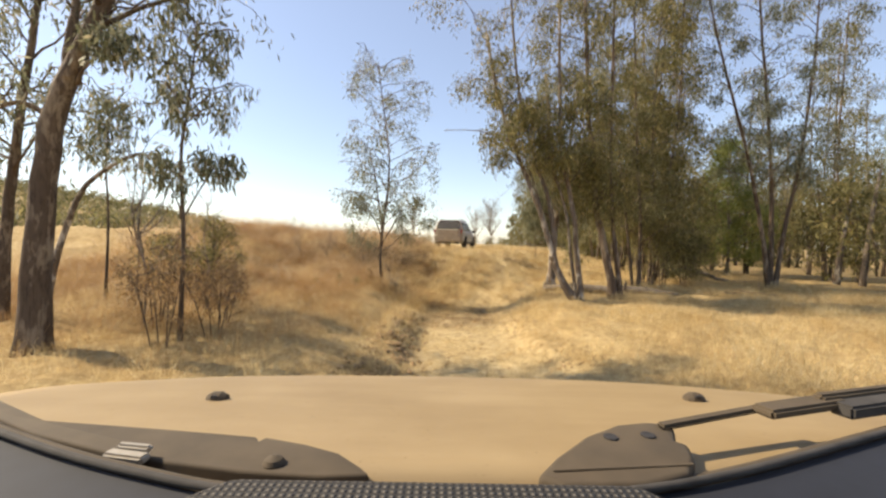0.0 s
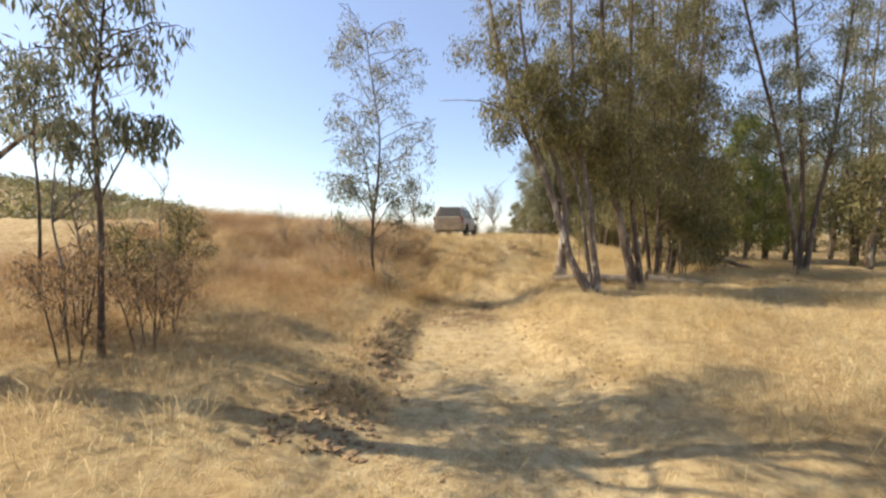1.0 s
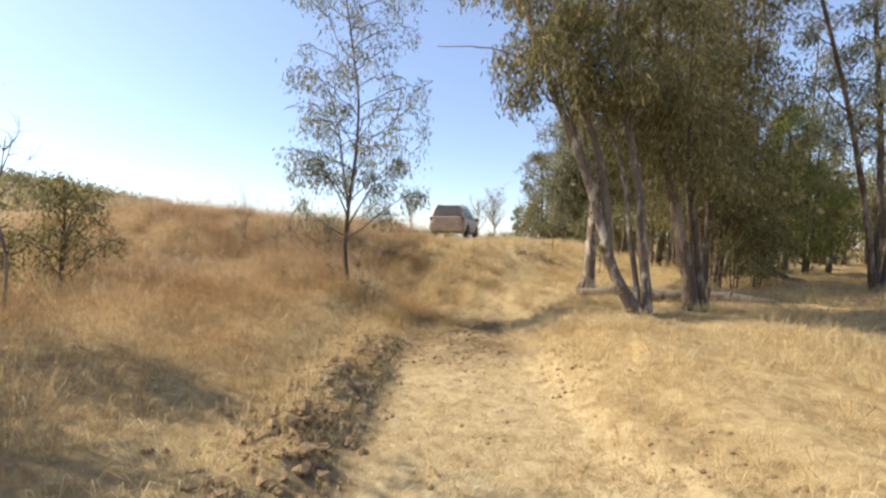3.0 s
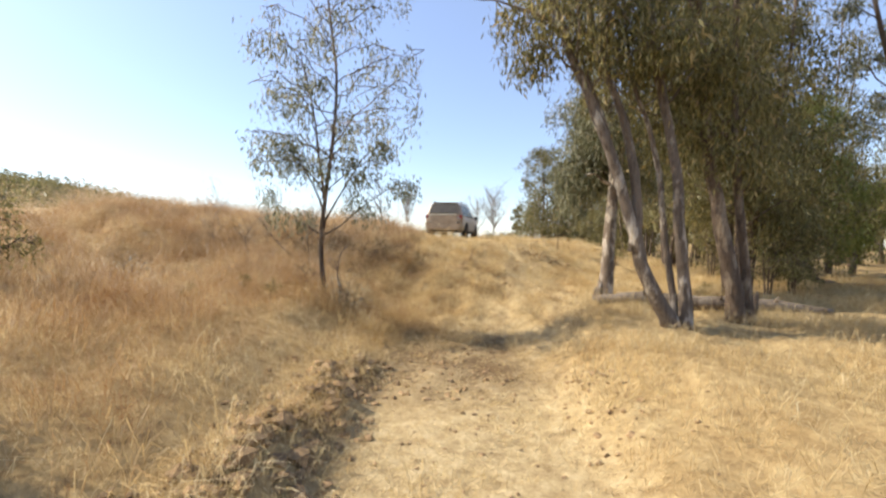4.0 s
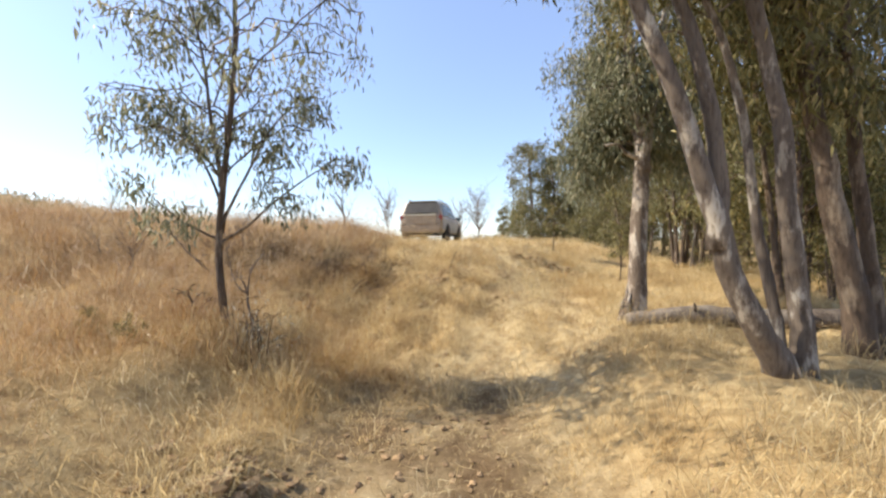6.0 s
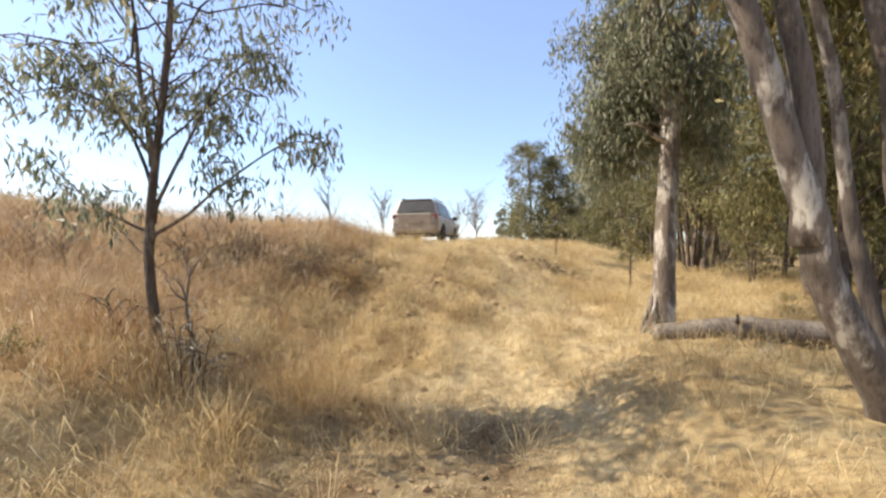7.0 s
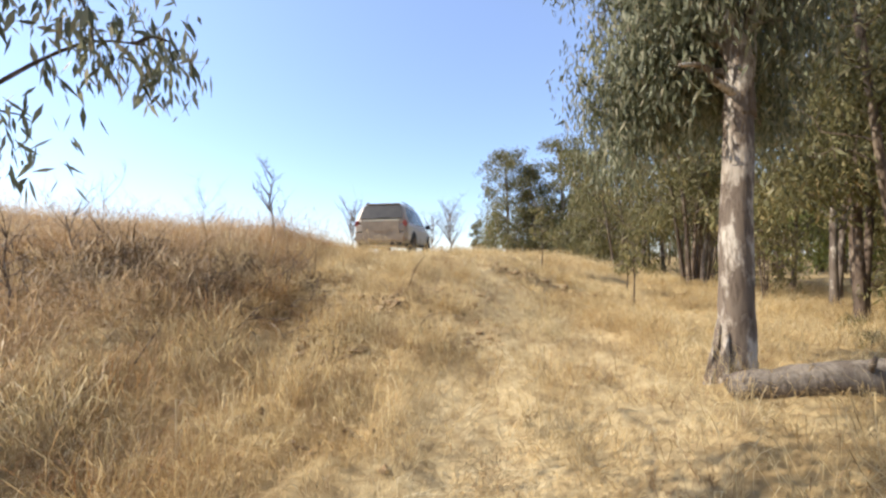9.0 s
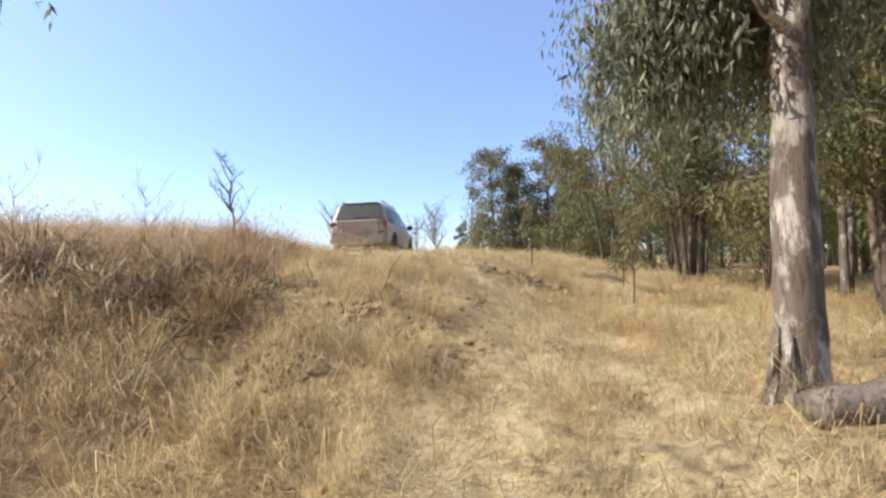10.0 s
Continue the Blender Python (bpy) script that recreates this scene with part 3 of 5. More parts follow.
# clump beyond the mound
for i, (x, y, hgt, w) in enumerate([(8.3, 38.4, 7.6, 2.1), (10.2, 38.8, 7.2, 1.9), (12.2, 38.2, 9.2, 2.2), (14.2, 38.6, 8.6, 2.0), (10.9, 31.4, 6.4, 1.8)]):
    tree([(rel(x, y, (0.1, 0, hgt * 0.4), (-0.1, 0, hgt)), 0.14)], rr(60 + i), "dense dark gum tree on the far side of the mound", leaf=LEAF_FAR, crown=(0.06, 1), limbs=28,
         limb_len=w, rise=0.5, per=18, size=0.26, spread=0.38, twigs=6, group="far clump")
tree([(rel(10.2, 60.0, (0, 0, 2), (0.1, 0, 4.6)), 0.08)], rr(70), "small distant slim tree", leaf=LEAF_FAR, crown=(0.15, 1), limbs=16, limb_len=0.9, per=12, size=0.3, spread=0.25, twigs=4)
# left of the track
tree([(rel(-3.72, 5.75, (0.04, 0, 1.5), (0.0, 0, 2.6), (0.1, 0, 3.4), (0.22, 0, 4.5)), 0.034, 26, 0.5, 0.62),
      ([(-3.7, 5.75, 1.75), (-3.45, 5.75, 2.2), (-3.2, 5.72, 2.55), (-3.05, 5.7, 2.6)], 0.014, 8, 0.26, 0.45),
      ([(-3.72, 5.75, 1.9), (-3.85, 5.7, 2.3), (-4.0, 5.7, 2.6)], 0.012, 6, 0.24, 0.4)], rr(80), "thin drooping young gum tree beside the track", rise=0.5,
     per=6, size=0.125, spread=0.12, twigs=4, bark=BARK_DARK, droop=1.35, fall=0.25)
tree([(rel(-5.25, 5.2, (0.03, 0, 1.0), (0.12, 0, 2.2), (0.3, 0, 3.2), (0.6, 0, 3.85), (0.95, 0, 4.65), (1.5, 0.1, 6.2), (2.1, 0.2, 8.4)), 0.17, 14, 1.5, 0.62),
      ([(-4.8, 5.2, 3.6), (-4.78, 5.2, 4.1), (-4.76, 5.25, 4.7), (-4.9, 5.3, 7.2)], 0.075, 9, 1.1, 0.4),
      ([(-5.02, 5.2, 3.0), (-5.4, 5.2, 3.2), (-5.9, 5.2, 3.12), (-6.5, 5.2, 3.4)], 0.04, 4, 0.6, 0.4),
      ([(-4.68, 5.2, 3.55), (-4.4, 5.15, 3.8), (-4.1, 5.1, 3.95), (-3.9, 5.1, 3.9)], 0.022, 6, 0.3, 0.3)], rr(81), "big dark leaning gum tree trunk with bare lower stem", per=9, size=0.13,
     spread=0.2, twigs=5, bark=BARK_DARK, taper=0.3, sides=14)
tree([(rel(-7.2, 6.6, (0.15, 0, 2), (0.5, 0, 4.5), (1.1, 0, 8)), 0.1)], rr(82), "thin gum tree with a ragged crown", crown=(0.36, 1), limbs=20, limb_len=1.2, per=20, size=0.14, spread=0.22,
     twigs=5, bark=BARK_DARK)
tree([(rel(-6.65, 8.0, (0.05, 0, 1.6), (0.0, 0, 2.8), (0.12, 0, 4.0)), 0.03, 18, 0.55, 0.62)], rr(83), "small ragged gum tree on the bank", rise=0.5, per=6, size=0.13, spread=0.14, twigs=4,
     bark=BARK_DARK, droop=1.1)
tree([(rel(-6.58, 6.7, (0.2, 0, 1.0), (0.46, 0, 1.78), (0.77, 0, 2.3), (1.5, 0, 2.74), (1.85, 0, 2.62), (2.25, 0, 2.34)), 0.06, 5, 0.35, 0.72)], rr(84), "pale crooked leaning sapling with a bent top",
     per=4, size=0.11, spread=0.1, twigs=3, bark=BARK_PALE, taper=0.12)
for i, (x, y, h) in enumerate([(-6.0, 10.5, 1.6), (-6.6, 9.7, 1.1)]):
    tree([(rel(x, y, (0.05, 0, h * 0.4), (0.1, 0, h)), 0.03)], rr(85 + i), "bushy olive-green shrub on the bank", "shrub", name="shrub", crown=(0.06, 1), limbs=24, limb_len=0.7, rise=1.1,
         per=(10, 7)[i], size=0.085, spread=0.16, twigs=5, bark=BARK_DARK, leaf=LEAF_OLIVE)
for i, (x, y, h) in enumerate([(-3.95, 5.5, 1.35), (-3.45, 5.9, 1.1), (-4.6, 6.3, 1.3), (-3.7, 6.6, 0.9)]):
    tree([(rel(x + 0.07 * k, y + 0.05 * (k % 3), (0.1 * (k - 2), 0.05, h * 0.5), (0.2 * (k - 2), 0.1, h * (0.75 + 0.08 * k))), 0.011) for k in range(4)], rr(94 + i), "dry reddish weed stalks with few withered leaves", "weed",
         name="dry_weed", crown=(0.2, 1), limbs=8, limb_len=0.3, rise=1.0, per=4, size=0.07, spread=0.08, twigs=3, bark=BRUSH, leaf=WEED)
# young saplings on the slope of the mound
for i, (x, y, h) in enumerate([(5.1, 22.5, 1.9), (6.0, 19.2, 1.8), (6.9, 21.0, 1.2)]):
    tree([(rel(x, y, (0.03, 0, h * 0.4), (-0.02, 0, h)), 0.022)], rr(90 + i), "thin leafy sapling on the grassy slope", "sapling", name="sapling", crown=(0.45, 1), limbs=10, limb_len=0.4, rise=0.6,
         per=6, size=0.12, spread=0.1, twigs=3, bark=BARK_DARK, leaf=LEAF_OLIVE)


def dead_tree(x, y, h, seed, label, spread=0.5, n=9, rad=0.03):
    r = rr(seed)
    g = np.array(on(x, y))
    root = tagged(new("dead_tree"), label, "tree")
    root.location = g
    line = spline([(0, 0, -0.1), (0.03 * h, 0, h * 0.3), (-0.02 * h, 0, h * 0.6), (0.03 * h, 0, h)], 12)
    v, f = tube(line, np.linspace(rad, rad * 0.2, 12), 6)
    mesh_object("trunk", v, f, TWIG, True, root)
    for i in range(n):
        o = line[r.integers(3, 11)]
        a = r.uniform(0, 6.28)
        L = h * spread * r.uniform(0.5, 1.0)
        e = o + np.array([math.cos(a) * 0.6, math.sin(a) * 0.6, 0.85]) * L
        ln = spline([o, (o + e) / 2 + r.standard_normal(3) * 0.08 * L, e], 6)
        bits = [tube(ln, np.linspace(rad * 0.5, rad * 0.12, 6), 4)]
        for j in range(8):
            q = ln[r.integers(2, 6)]
            w = q + (r.standard_normal(3) * 0.5 + np.array([0, 0, 0.5])) * L * 0.35
            bits.append(tube(np.array([q, (q + w) / 2 + r.standard_normal(3) * 0.02 * L, w]), (rad * 0.2, rad * 0.14, rad * 0.06), 3))
        v, f = join(bits)
        mesh_object("limb", v, f, TWIG, True, root)
    return root


dead_tree(-2.05, 20.4, 1.55, 201, "small bare dead tree on the crest of the bank", 0.55, 13)
dead_tree(6.3, 55.0, 5.0, 202, "bare grey leafless tree in the distance", 0.62, 34, 0.09)
dead_tree(4.4, 57.0, 4.0, 203, "bare grey leafless bush in the distance", 0.65, 28, 0.07)
dead_tree(-3.7, 50.0, 4.0, 204, "bare grey leafless bush in the distance", 0.65, 28, 0.07)
dead_tree(-4.6, 6.2, 2.6, 205, "thin bare sapling among the grass", 0.4, 8, 0.022)
dead_tree(-6.3, 8.3, 3.0, 206, "thin bare sapling among the grass", 0.4, 9, 0.025)
dead_tree(-5.2, 8.9, 2.2, 207, "thin bare sapling among the grass", 0.4, 8, 0.02)
dead_tree(-7.6, 10.2, 2.6, 208, "thin bare sapling among the grass", 0.4, 8, 0.02)
dead_tree(-1.68, 12.95, 1.0, 209, "dark dead stem beside the young tree", 0.35, 4, 0.03)
dead_tree(-3.0, 15.2, 1.1, 210, "dry dead shrub on the bank", 0.6, 9, 0.014)
for i, (x, y, h) in enumerate([(-4.6, 16.6, 1.1), (-3.6, 17.4, 0.9), (-5.4, 15.4, 1.1), (-2.7, 18.6, 0.8), (-4.1, 14.4, 0.9), (-6.2, 17.0, 1.2), (-3.3, 16.4, 0.8)]):
    dead_tree(x, y, h, 211 + i, "dry dead shrub on the bank", 0.7, 14, 0.01)

# dead branch reaching out over the track, logs and a stump
bare_branch("dead_branch", [(2.0, 11.25, 4.25), (1.3, 11.2, 4.5), (0.8, 11.2, 4.62), (-0.02, 11.15, 4.58)], 0.022, "thin bare dead branch reaching out over the track", 2, 5, tl=0.2)
def log(pts, radii, label, seed):
    """A weathered trunk on the ground: cracked along its length, broken ends, a knot or two."""
    r = rr(seed)
    line = spline([(x, y, float(height(x, y)) + up) for x, y, up in pts], 26)
    base = line[0].copy()
    line = line - base
    line[1:-1, 2] += r.normal(0, 0.008, 24)
    v, f = tube(line, np.interp(np.linspace(0, 1, 26), np.linspace(0, 1, len(radii)), radii), 14, 0.05, r)
    bits = [(v, f)]
    for q in (7, 15, 20):
        o = line[q]
        d = np.array([r.normal(0, 0.05), -0.1, 0.12])
        bits.append(tube(np.array([o + d * 0.6, o + d * 1.1, o + d * 1.6]), (0.035, 0.025, 0.012), 6, 0.1, r))
    v, f = join(bits)
    ob = mesh_object("fallen_log", v, f, LOG, True)
    ob.location = base
    return tagged(ob, label, "log")


log([(3.42, 13.62, 0.07), (4.2, 13.42, 0.1), (5.2, 13.2, 0.1), (6.2, 12.95, 0.1), (7.4, 12.75, 0.06)], (0.1, 0.125, 0.135, 0.14, 0.12, 0.06), "weathered grey fallen log lying in the grass", 6)
bare_branch("fallen_log", [(11.0, 18.6, 0.55), (11.8, 18.4, 0.3), (12.9, 18.3, 0.02), (14.6, 18.4, 0.0)], 0.15, "dark curved fallen trunk under the trees", 0, 7, LOG, "log")
bare_branch("fallen_branch", [(8.6, 13.0, 0.0), (9.5, 12.7, 0.12), (10.3, 12.5, 0.05)], 0.05, "dead branch lying in the grass", 3, 8, BARK_DARK)
bare_branch("leaning_dead_branch", [on(-3.4, 15.6), (-3.9, 15.5, float(height(-3.9, 15.5)) + 0.55), (-4.3, 15.4, float(height(-4.3, 15.4)) + 1.1)], 0.02, "thin dead branch leaning in the grass", 3, 9)
v, f = tube(spline([(0, 0, -0.1), (0.02, 0, 0.2), (0.08, 0.02, 0.5)], 7), (0.075, 0.065, 0.06, 0.055, 0.05, 0.04, 0.012), 9, 0.16, rr(10))
stump = tagged(mesh_object("stump", v, f, BARK_DARK, False), "broken dark tree stump beside a gum tree", "stump")
stump.location = on(5.36, 11.98)


# ---------------------------------------------------------------- far woods
def woods(name, label, spots, heights, seed, per, size, leaf, low=0.18, puffs=30):
    r = rr(seed)
    cent, bits = [], []
    for (x, y), h in zip(spots, heights):
        z = float(height(x, y))
        lean = r.uniform(-0.8, 0.8)
        bits.append(tube(spline([(x, y, z - 0.2), (x + lean * 0.4, y, z + h * 0.45), (x + lean, y, z + h * 0.9)], 6), np.linspace(0.14, 0.04, 6), 5) if size < 2 else tube(np.array([(x, y, z - 0.2), (x + lean, y, z + h * 0.9)]), (0.14, 0.05), 3))
        k = puffs
        q = r.uniform(low, 1, k)
        a = r.uniform(0, 6.28, k)
        rad = h * 0.2 * np.sin(np.pi * np.clip(q * 0.9, 0, 1)) ** 0.6 * np.sqrt(r.uniform(0.05, 1, k))
        cent.append(np.stack([x + lean * q + np.cos(a) * rad, y + np.sin(a) * rad, z + h * q], -1))
    ob = tagged(quads_mesh(name, leaves(np.concatenate(cent), per, size, size * 1.5, r, 0.6), leaf), label, "woods", kind="stuff")
    v, f = join(bits)
    mesh_object("trunks", v, f, BARK, True, ob)
    return ob


r = rr(400)
sp = list(zip(r.uniform(12, 34, 46), r.uniform(33, 48, 46)))
woods("middle_woods", "dense gum thicket behind the grove", sp, r.uniform(5.5, 8.5, len(sp)), 406, 24, 0.3, LEAF_FAR, 0.04)
sp = list(zip(r.uniform(17, 30, 30), r.uniform(9, 27, 30)))
woods("side_thicket", "dense gum thicket beside the veld", sp, r.uniform(4.5, 6.5, len(sp)), 407, 24, 0.28, LEAF_OLIVE, 0.2)
sp = [(x, y) for x, y in zip(r.uniform(14, 75, 150), r.uniform(32, 85, 150)) if y > 62 - 0.55 * x or x > 26]
woods("far_woods", "dense far gum woodland behind the grove", sp, r.uniform(7, 12, len(sp)), 401, 16, 0.42, LEAF_FAR)
sp = list(zip(r.uniform(27, 60, 60), r.uniform(-8, 34, 60)))
woods("side_woods", "gum woodland beside the veld", sp, r.uniform(6, 10, len(sp)), 402, 16, 0.42, LEAF_FAR)
sp = list(zip(r.uniform(-160, 160, 260), r.uniform(150, 260, 260)))
woods("distant_treeline", "low distant line of bush on the horizon", sp, r.uniform(2.5, 5.5, len(sp)), 403, 5, 1.1, LEAF_FAR, 0.1, 16)
sp = list(zip(r.uniform(-680, -150, 2600), r.uniform(140, 640, 2600)))
woods("hill_bush", "dark bush on the distant hill", sp, r.uniform(4, 9, len(sp)), 404, 4, 5.0, LEAF_FAR, 0.1, 7)
sp = list(zip(r.uniform(-30, -12, 16), r.uniform(-6, 10, 16)))
woods("left_woods", "ragged gum trees beyond the bank", sp, r.uniform(5, 9, len(sp)), 405, 16, 0.25, LEAF_GREY)


# ---------------------------------------------------------------- the white car on the mound


def car_paint():
    """White paint; faces turned to the rear get a tan film and their shade, painted in."""
    m, nt, b = mat("white_paint")
    n = nt.nodes.new("ShaderNodeTexCoord")
    sep = nt.nodes.new("ShaderNodeSeparateXYZ")
    nt.links.new(n.outputs["Normal"], sep.inputs[0])
    inv = nt.nodes.new("ShaderNodeMath")
    inv.operation = "MULTIPLY_ADD"
    inv.inputs[1].default_value, inv.inputs[2].default_value = -1.2, 0.0
    nt.links.new(sep.outputs["Y"], inv.inputs[0])
    inv.use_clamp = True
    grime = noise_tex(nt, 5, 6)
    paint = ramp(nt, [(0.3, (0.72, 0.68, 0.6)), (0.7, (0.82, 0.8, 0.74))], grime)
    # tan of the tail: thrown-up dirt and the rear's shade in one colour
    dust = ramp(nt, [(0.3, (0.31, 0.235, 0.155)), (0.7, (0.4, 0.31, 0.21))], grime)
    nt.links.new(mix(nt, inv.outputs[0], paint, dust), b.inputs["Base Color"])
    b.inputs["Roughness"].default_value = 0.42
    return m


WHITE = car_paint()
# tail parts: dirty white paint, darkened for the shade on the rear
DUSTY_SHADED = plain("dusty_shaded_paint", (0.37, 0.285, 0.19), 0.75, 0, 0.14, 6)
DUSTY_GLASS = plain("dusty_glass", (0.045, 0.038, 0.03), 0.6, 0, 0.25, 5)
GLASS_DARK = plain("dark_glass", (0.03, 0.028, 0.026), 0.12, 0, 0.2, 4)
BLACK = plain("black_plastic", (0.035, 0.032, 0.03), 0.6, 0, 0.2, 8)
RUBBER = plain("tyre_rubber", (0.05, 0.045, 0.04), 0.9, 0, 0.25, 20)
ALLOY = plain("alloy", (0.55, 0.52, 0.48), 0.35, 0.8, 0.1, 10)
RED_LENS = plain("red_lens", (0.3, 0.05, 0.03), 0.45, 0, 0.15, 10)
PLATE = plain("plate_plain", (0.7, 0.66, 0.5), 0.5, 0, 0.05, 10)


def loft(rings, closed=True):
    """Rings of points of one length, joined, both ends capped."""
    bm = bmesh.new()
    rows = [[bm.verts.new(p) for p in ring] for ring in rings]
    n = len(rows[0])
    for a, b in zip(rows, rows[1:]):
        for j in range(n if closed else n - 1):
            k = (j + 1) % n
            bm.faces.new((a[j], a[k], b[k], b[j]))
    bm.faces.new(rows[0][::-1])
    bm.faces.new(rows[-1])
    bmesh.ops.recalc_face_normals(bm, faces=bm.faces)
    return bm


def soft(ob, width=0.03, segs=2):
    m = ob.modifiers.new("bevel", "BEVEL")
    m.width, m.segments, m.limit_method, m.angle_limit = width, segs, "ANGLE", radians(25)
    ob.data.polygons.foreach_set("use_smooth", np.ones(len(ob.data.polygons), bool))
    return ob


def box(cx, cy, cz, sx, sy, sz, bevel=0.0, rot=None):
    bm = bmesh.new()
    bmesh.ops.create_cube(bm, size=1)
    bmesh.ops.scale(bm, vec=(sx, sy, sz), verts=bm.verts)
    if bevel:
        bmesh.ops.bevel(bm, geom=bm.edges[:], offset=bevel, segments=2, affect="EDGES")
    if rot is not None:
        bmesh.ops.rotate(bm, matrix=rot, verts=bm.verts)
    bmesh.ops.translate(bm, vec=(cx, cy, cz), verts=bm.verts)
    return bm


def panel(corners, normal, thick=0.012):
    """A flat plate with the given outline, proud by thick."""
    bm = bmesh.new()
    nrm = Vector(normal).normalized()
    a = [bm.verts.new(Vector(c) - nrm * 0.01) for c in corners]
    b = [bm.verts.new(Vector(c) + nrm * thick) for c in corners]
    n = len(corners)
    for j in range(n):
        k = (j + 1) % n
        bm.faces.new((a[j], a[k], b[k], b[j]))
    bm.faces.new(a[::-1])
    bm.faces.new(b)
    bmesh.ops.recalc_face_normals(bm, faces=bm.faces)
    return bm


def ring_solid(prof, sides=28):
    """A solid turned round the x axis from a profile of (x, radius)."""
    bm = bmesh.new()
    rows = [[bm.verts.new((x, rad * math.cos(2 * math.pi * j / sides), rad * math.sin(2 * math.pi * j / sides))) for j in range(sides)] for x, rad in prof]
    for a, b in zip(rows, rows[1:]):
        for j in range(sides):
            k = (j + 1) % sides
            bm.faces.new((a[j], a[k], b[k], b[j]))
    bm.faces.new(rows[0][::-1])
    bm.faces.new(rows[-1])
    bmesh.ops.recalc_face_normals(bm, faces=bm.faces)
    return bm


def wheel(x, y, z, rad, side, parent, rim_mat):
    w = part("wheel", ring_solid([(-0.1, 0.1), (-0.1, rad * 0.55), (0.04, rad * 0.55), (0.04, 0.1)]), BLACK, parent)
    w.location = (x, y, z)
    tyre = part("tyre", ring_solid([(-0.11, rad * 0.62), (-0.115, rad * 0.9), (-0.08, rad), (0.08, rad), (0.115, rad * 0.9), (0.11, rad * 0.62)]), RUBBER, w)
    rim = ring_solid([(side * 0.075, 0.03), (side * 0.085, rad * 0.2), (side * 0.06, rad * 0.24), (side * 0.06, rad * 0.5), (side * 0.112, rad * 0.58), (side * 0.118, rad * 0.64), (side * 0.1, rad * 0.64)])
    part("rim", rim, rim_mat, w)
    for k in range(5):
        a = 2 * math.pi * k / 5
        sp_ = box(side * 0.085, 0, rad * 0.38, 0.03, 0.07, rad * 0.46, 0.008)
        bmesh.ops.rotate(sp_, matrix=Matrix.Rotation(a, 3, "X"), verts=sp_.verts)
        part("spoke", sp_, rim_mat, w)
    return w


def suv():
    root = tagged(new("car"), "white dusty sport utility car with dark tinted windows on the mound", "car")

    def ring(y, w, zb, zt):
        half = [(0.86 * w, zb), (0.98 * w, zb + 0.1), (w, zb + 0.28), (w, zt - 0.22), (0.975 * w, zt - 0.05), (0.93 * w, zt)]
        return [(x, y, z) for x, z in half] + [(-x, y, z) for x, z in half[::-1]]

    body = part("body", loft([ring(*q) for q in ((-2.2, 0.8, 0.5, 0.98), (-2.08, 0.88, 0.42, 1.04), (-1.5, 0.91, 0.38, 1.06), (0.0, 0.91, 0.36, 1.04), (0.95, 0.91, 0.38, 1.03), (1.5, 0.89, 0.4, 0.99),
                                                  (1.95, 0.85, 0.42, 0.92), (2.2, 0.74, 0.48, 0.8))]), WHITE, root)
    soft(body, 0.035)

    def cab(y, zr):
        w = lambda z: 0.855 - 0.27 * (z - 1.02)
        pts = [(w(1.02), 1.02), (w(zr - 0.06), max(zr - 0.06, 1.021)), (w(zr) - 0.07, zr)]
        return [(x, y, z) for x, z in pts] + [(-x, y, z) for x, z in pts[::-1]]

    soft(part("cabin", loft([cab(*q) for q in ((-2.14, 1.1), (-2.06, 1.3), (-1.93, 1.6), (-1.8, 1.7), (-1.2, 1.745), (-0.2, 1.745), (0.3, 1.7), (0.75, 1.45), (1.28, 1.1))]), WHITE, root), 0.03)
    # glazing
    sx = lambda z: 0.855 - 0.27 * (z - 1.02)
    for s in (-1, 1):
        for ys in (((-1.86, 1.1), (-1.72, 1.58), (-1.25, 1.6), (-1.2, 1.1)), ((-1.1, 1.1), (-1.13, 1.6), (-0.4, 1.61), (-0.36, 1.1)), ((-0.26, 1.1), (-0.3, 1.61), (0.2, 1.58), (0.92, 1.1))):
            part("side_window", panel([(s * sx(z), y, z) for y, z in ys], (s, 0, 0.27)), GLASS_DARK, root)
        part("tail_light", box(s * 0.79, -2.12, 1.03, 0.14, 0.14, 0.2, 0.03), RED_LENS, root)
        part("roof_rail", box(s * 0.6, -0.75, 1.775, 0.035, 1.9, 0.03, 0.01), BLACK, root)
        mir = part("door_mirror", box(s * 1.0, 0.72, 1.12, 0.2, 0.1, 0.16, 0.035), BLACK, root)
        for yy in (-0.25, -1.0):
            part("door_handle", box(s * 0.915, yy, 0.92, 0.03, 0.16, 0.035, 0.01), WHITE, root)
        part("sill", box(s * 0.86, -0.05, 0.36, 0.12, 2.1, 0.1, 0.03), BLACK, root)
        for yw in (-1.32, 1.36):
            arch = ring_solid([(s * 0.86, 0.3), (s * 0.86, 0.43), (s * 0.918, 0.43), (s * 0.918, 0.3)])
            part("wheel_arch", arch, BLACK, root).location = (0, yw, 0.4)
            wheel(s * 0.83, yw, 0.35, 0.35, s, root, ALLOY)
    part("rear_window", panel([(-0.7, -2.115, 1.19), (0.7, -2.115, 1.19), (0.6, -1.925, 1.63), (-0.6, -1.925, 1.63)], (0, -0.93, 0.37), 0.03), DUSTY_GLASS, root)
    part("windscreen", panel([(-0.7, 1.18, 1.14), (0.7, 1.18, 1.14), (0.58, 0.36, 1.62), (-0.58, 0.36, 1.62)], (0, 0.5, 0.86), 0.012), GLASS_DARK, root)
    part("tailgate", box(0, -2.19, 0.86, 1.28, 0.06, 0.5, 0.025), DUSTY_SHADED, root, "dusty tailgate with its shade painted in")
    part("chrome_strip", box(0, -2.15, 1.14, 1.2, 0.05, 0.05, 0.012), PLATE, root)
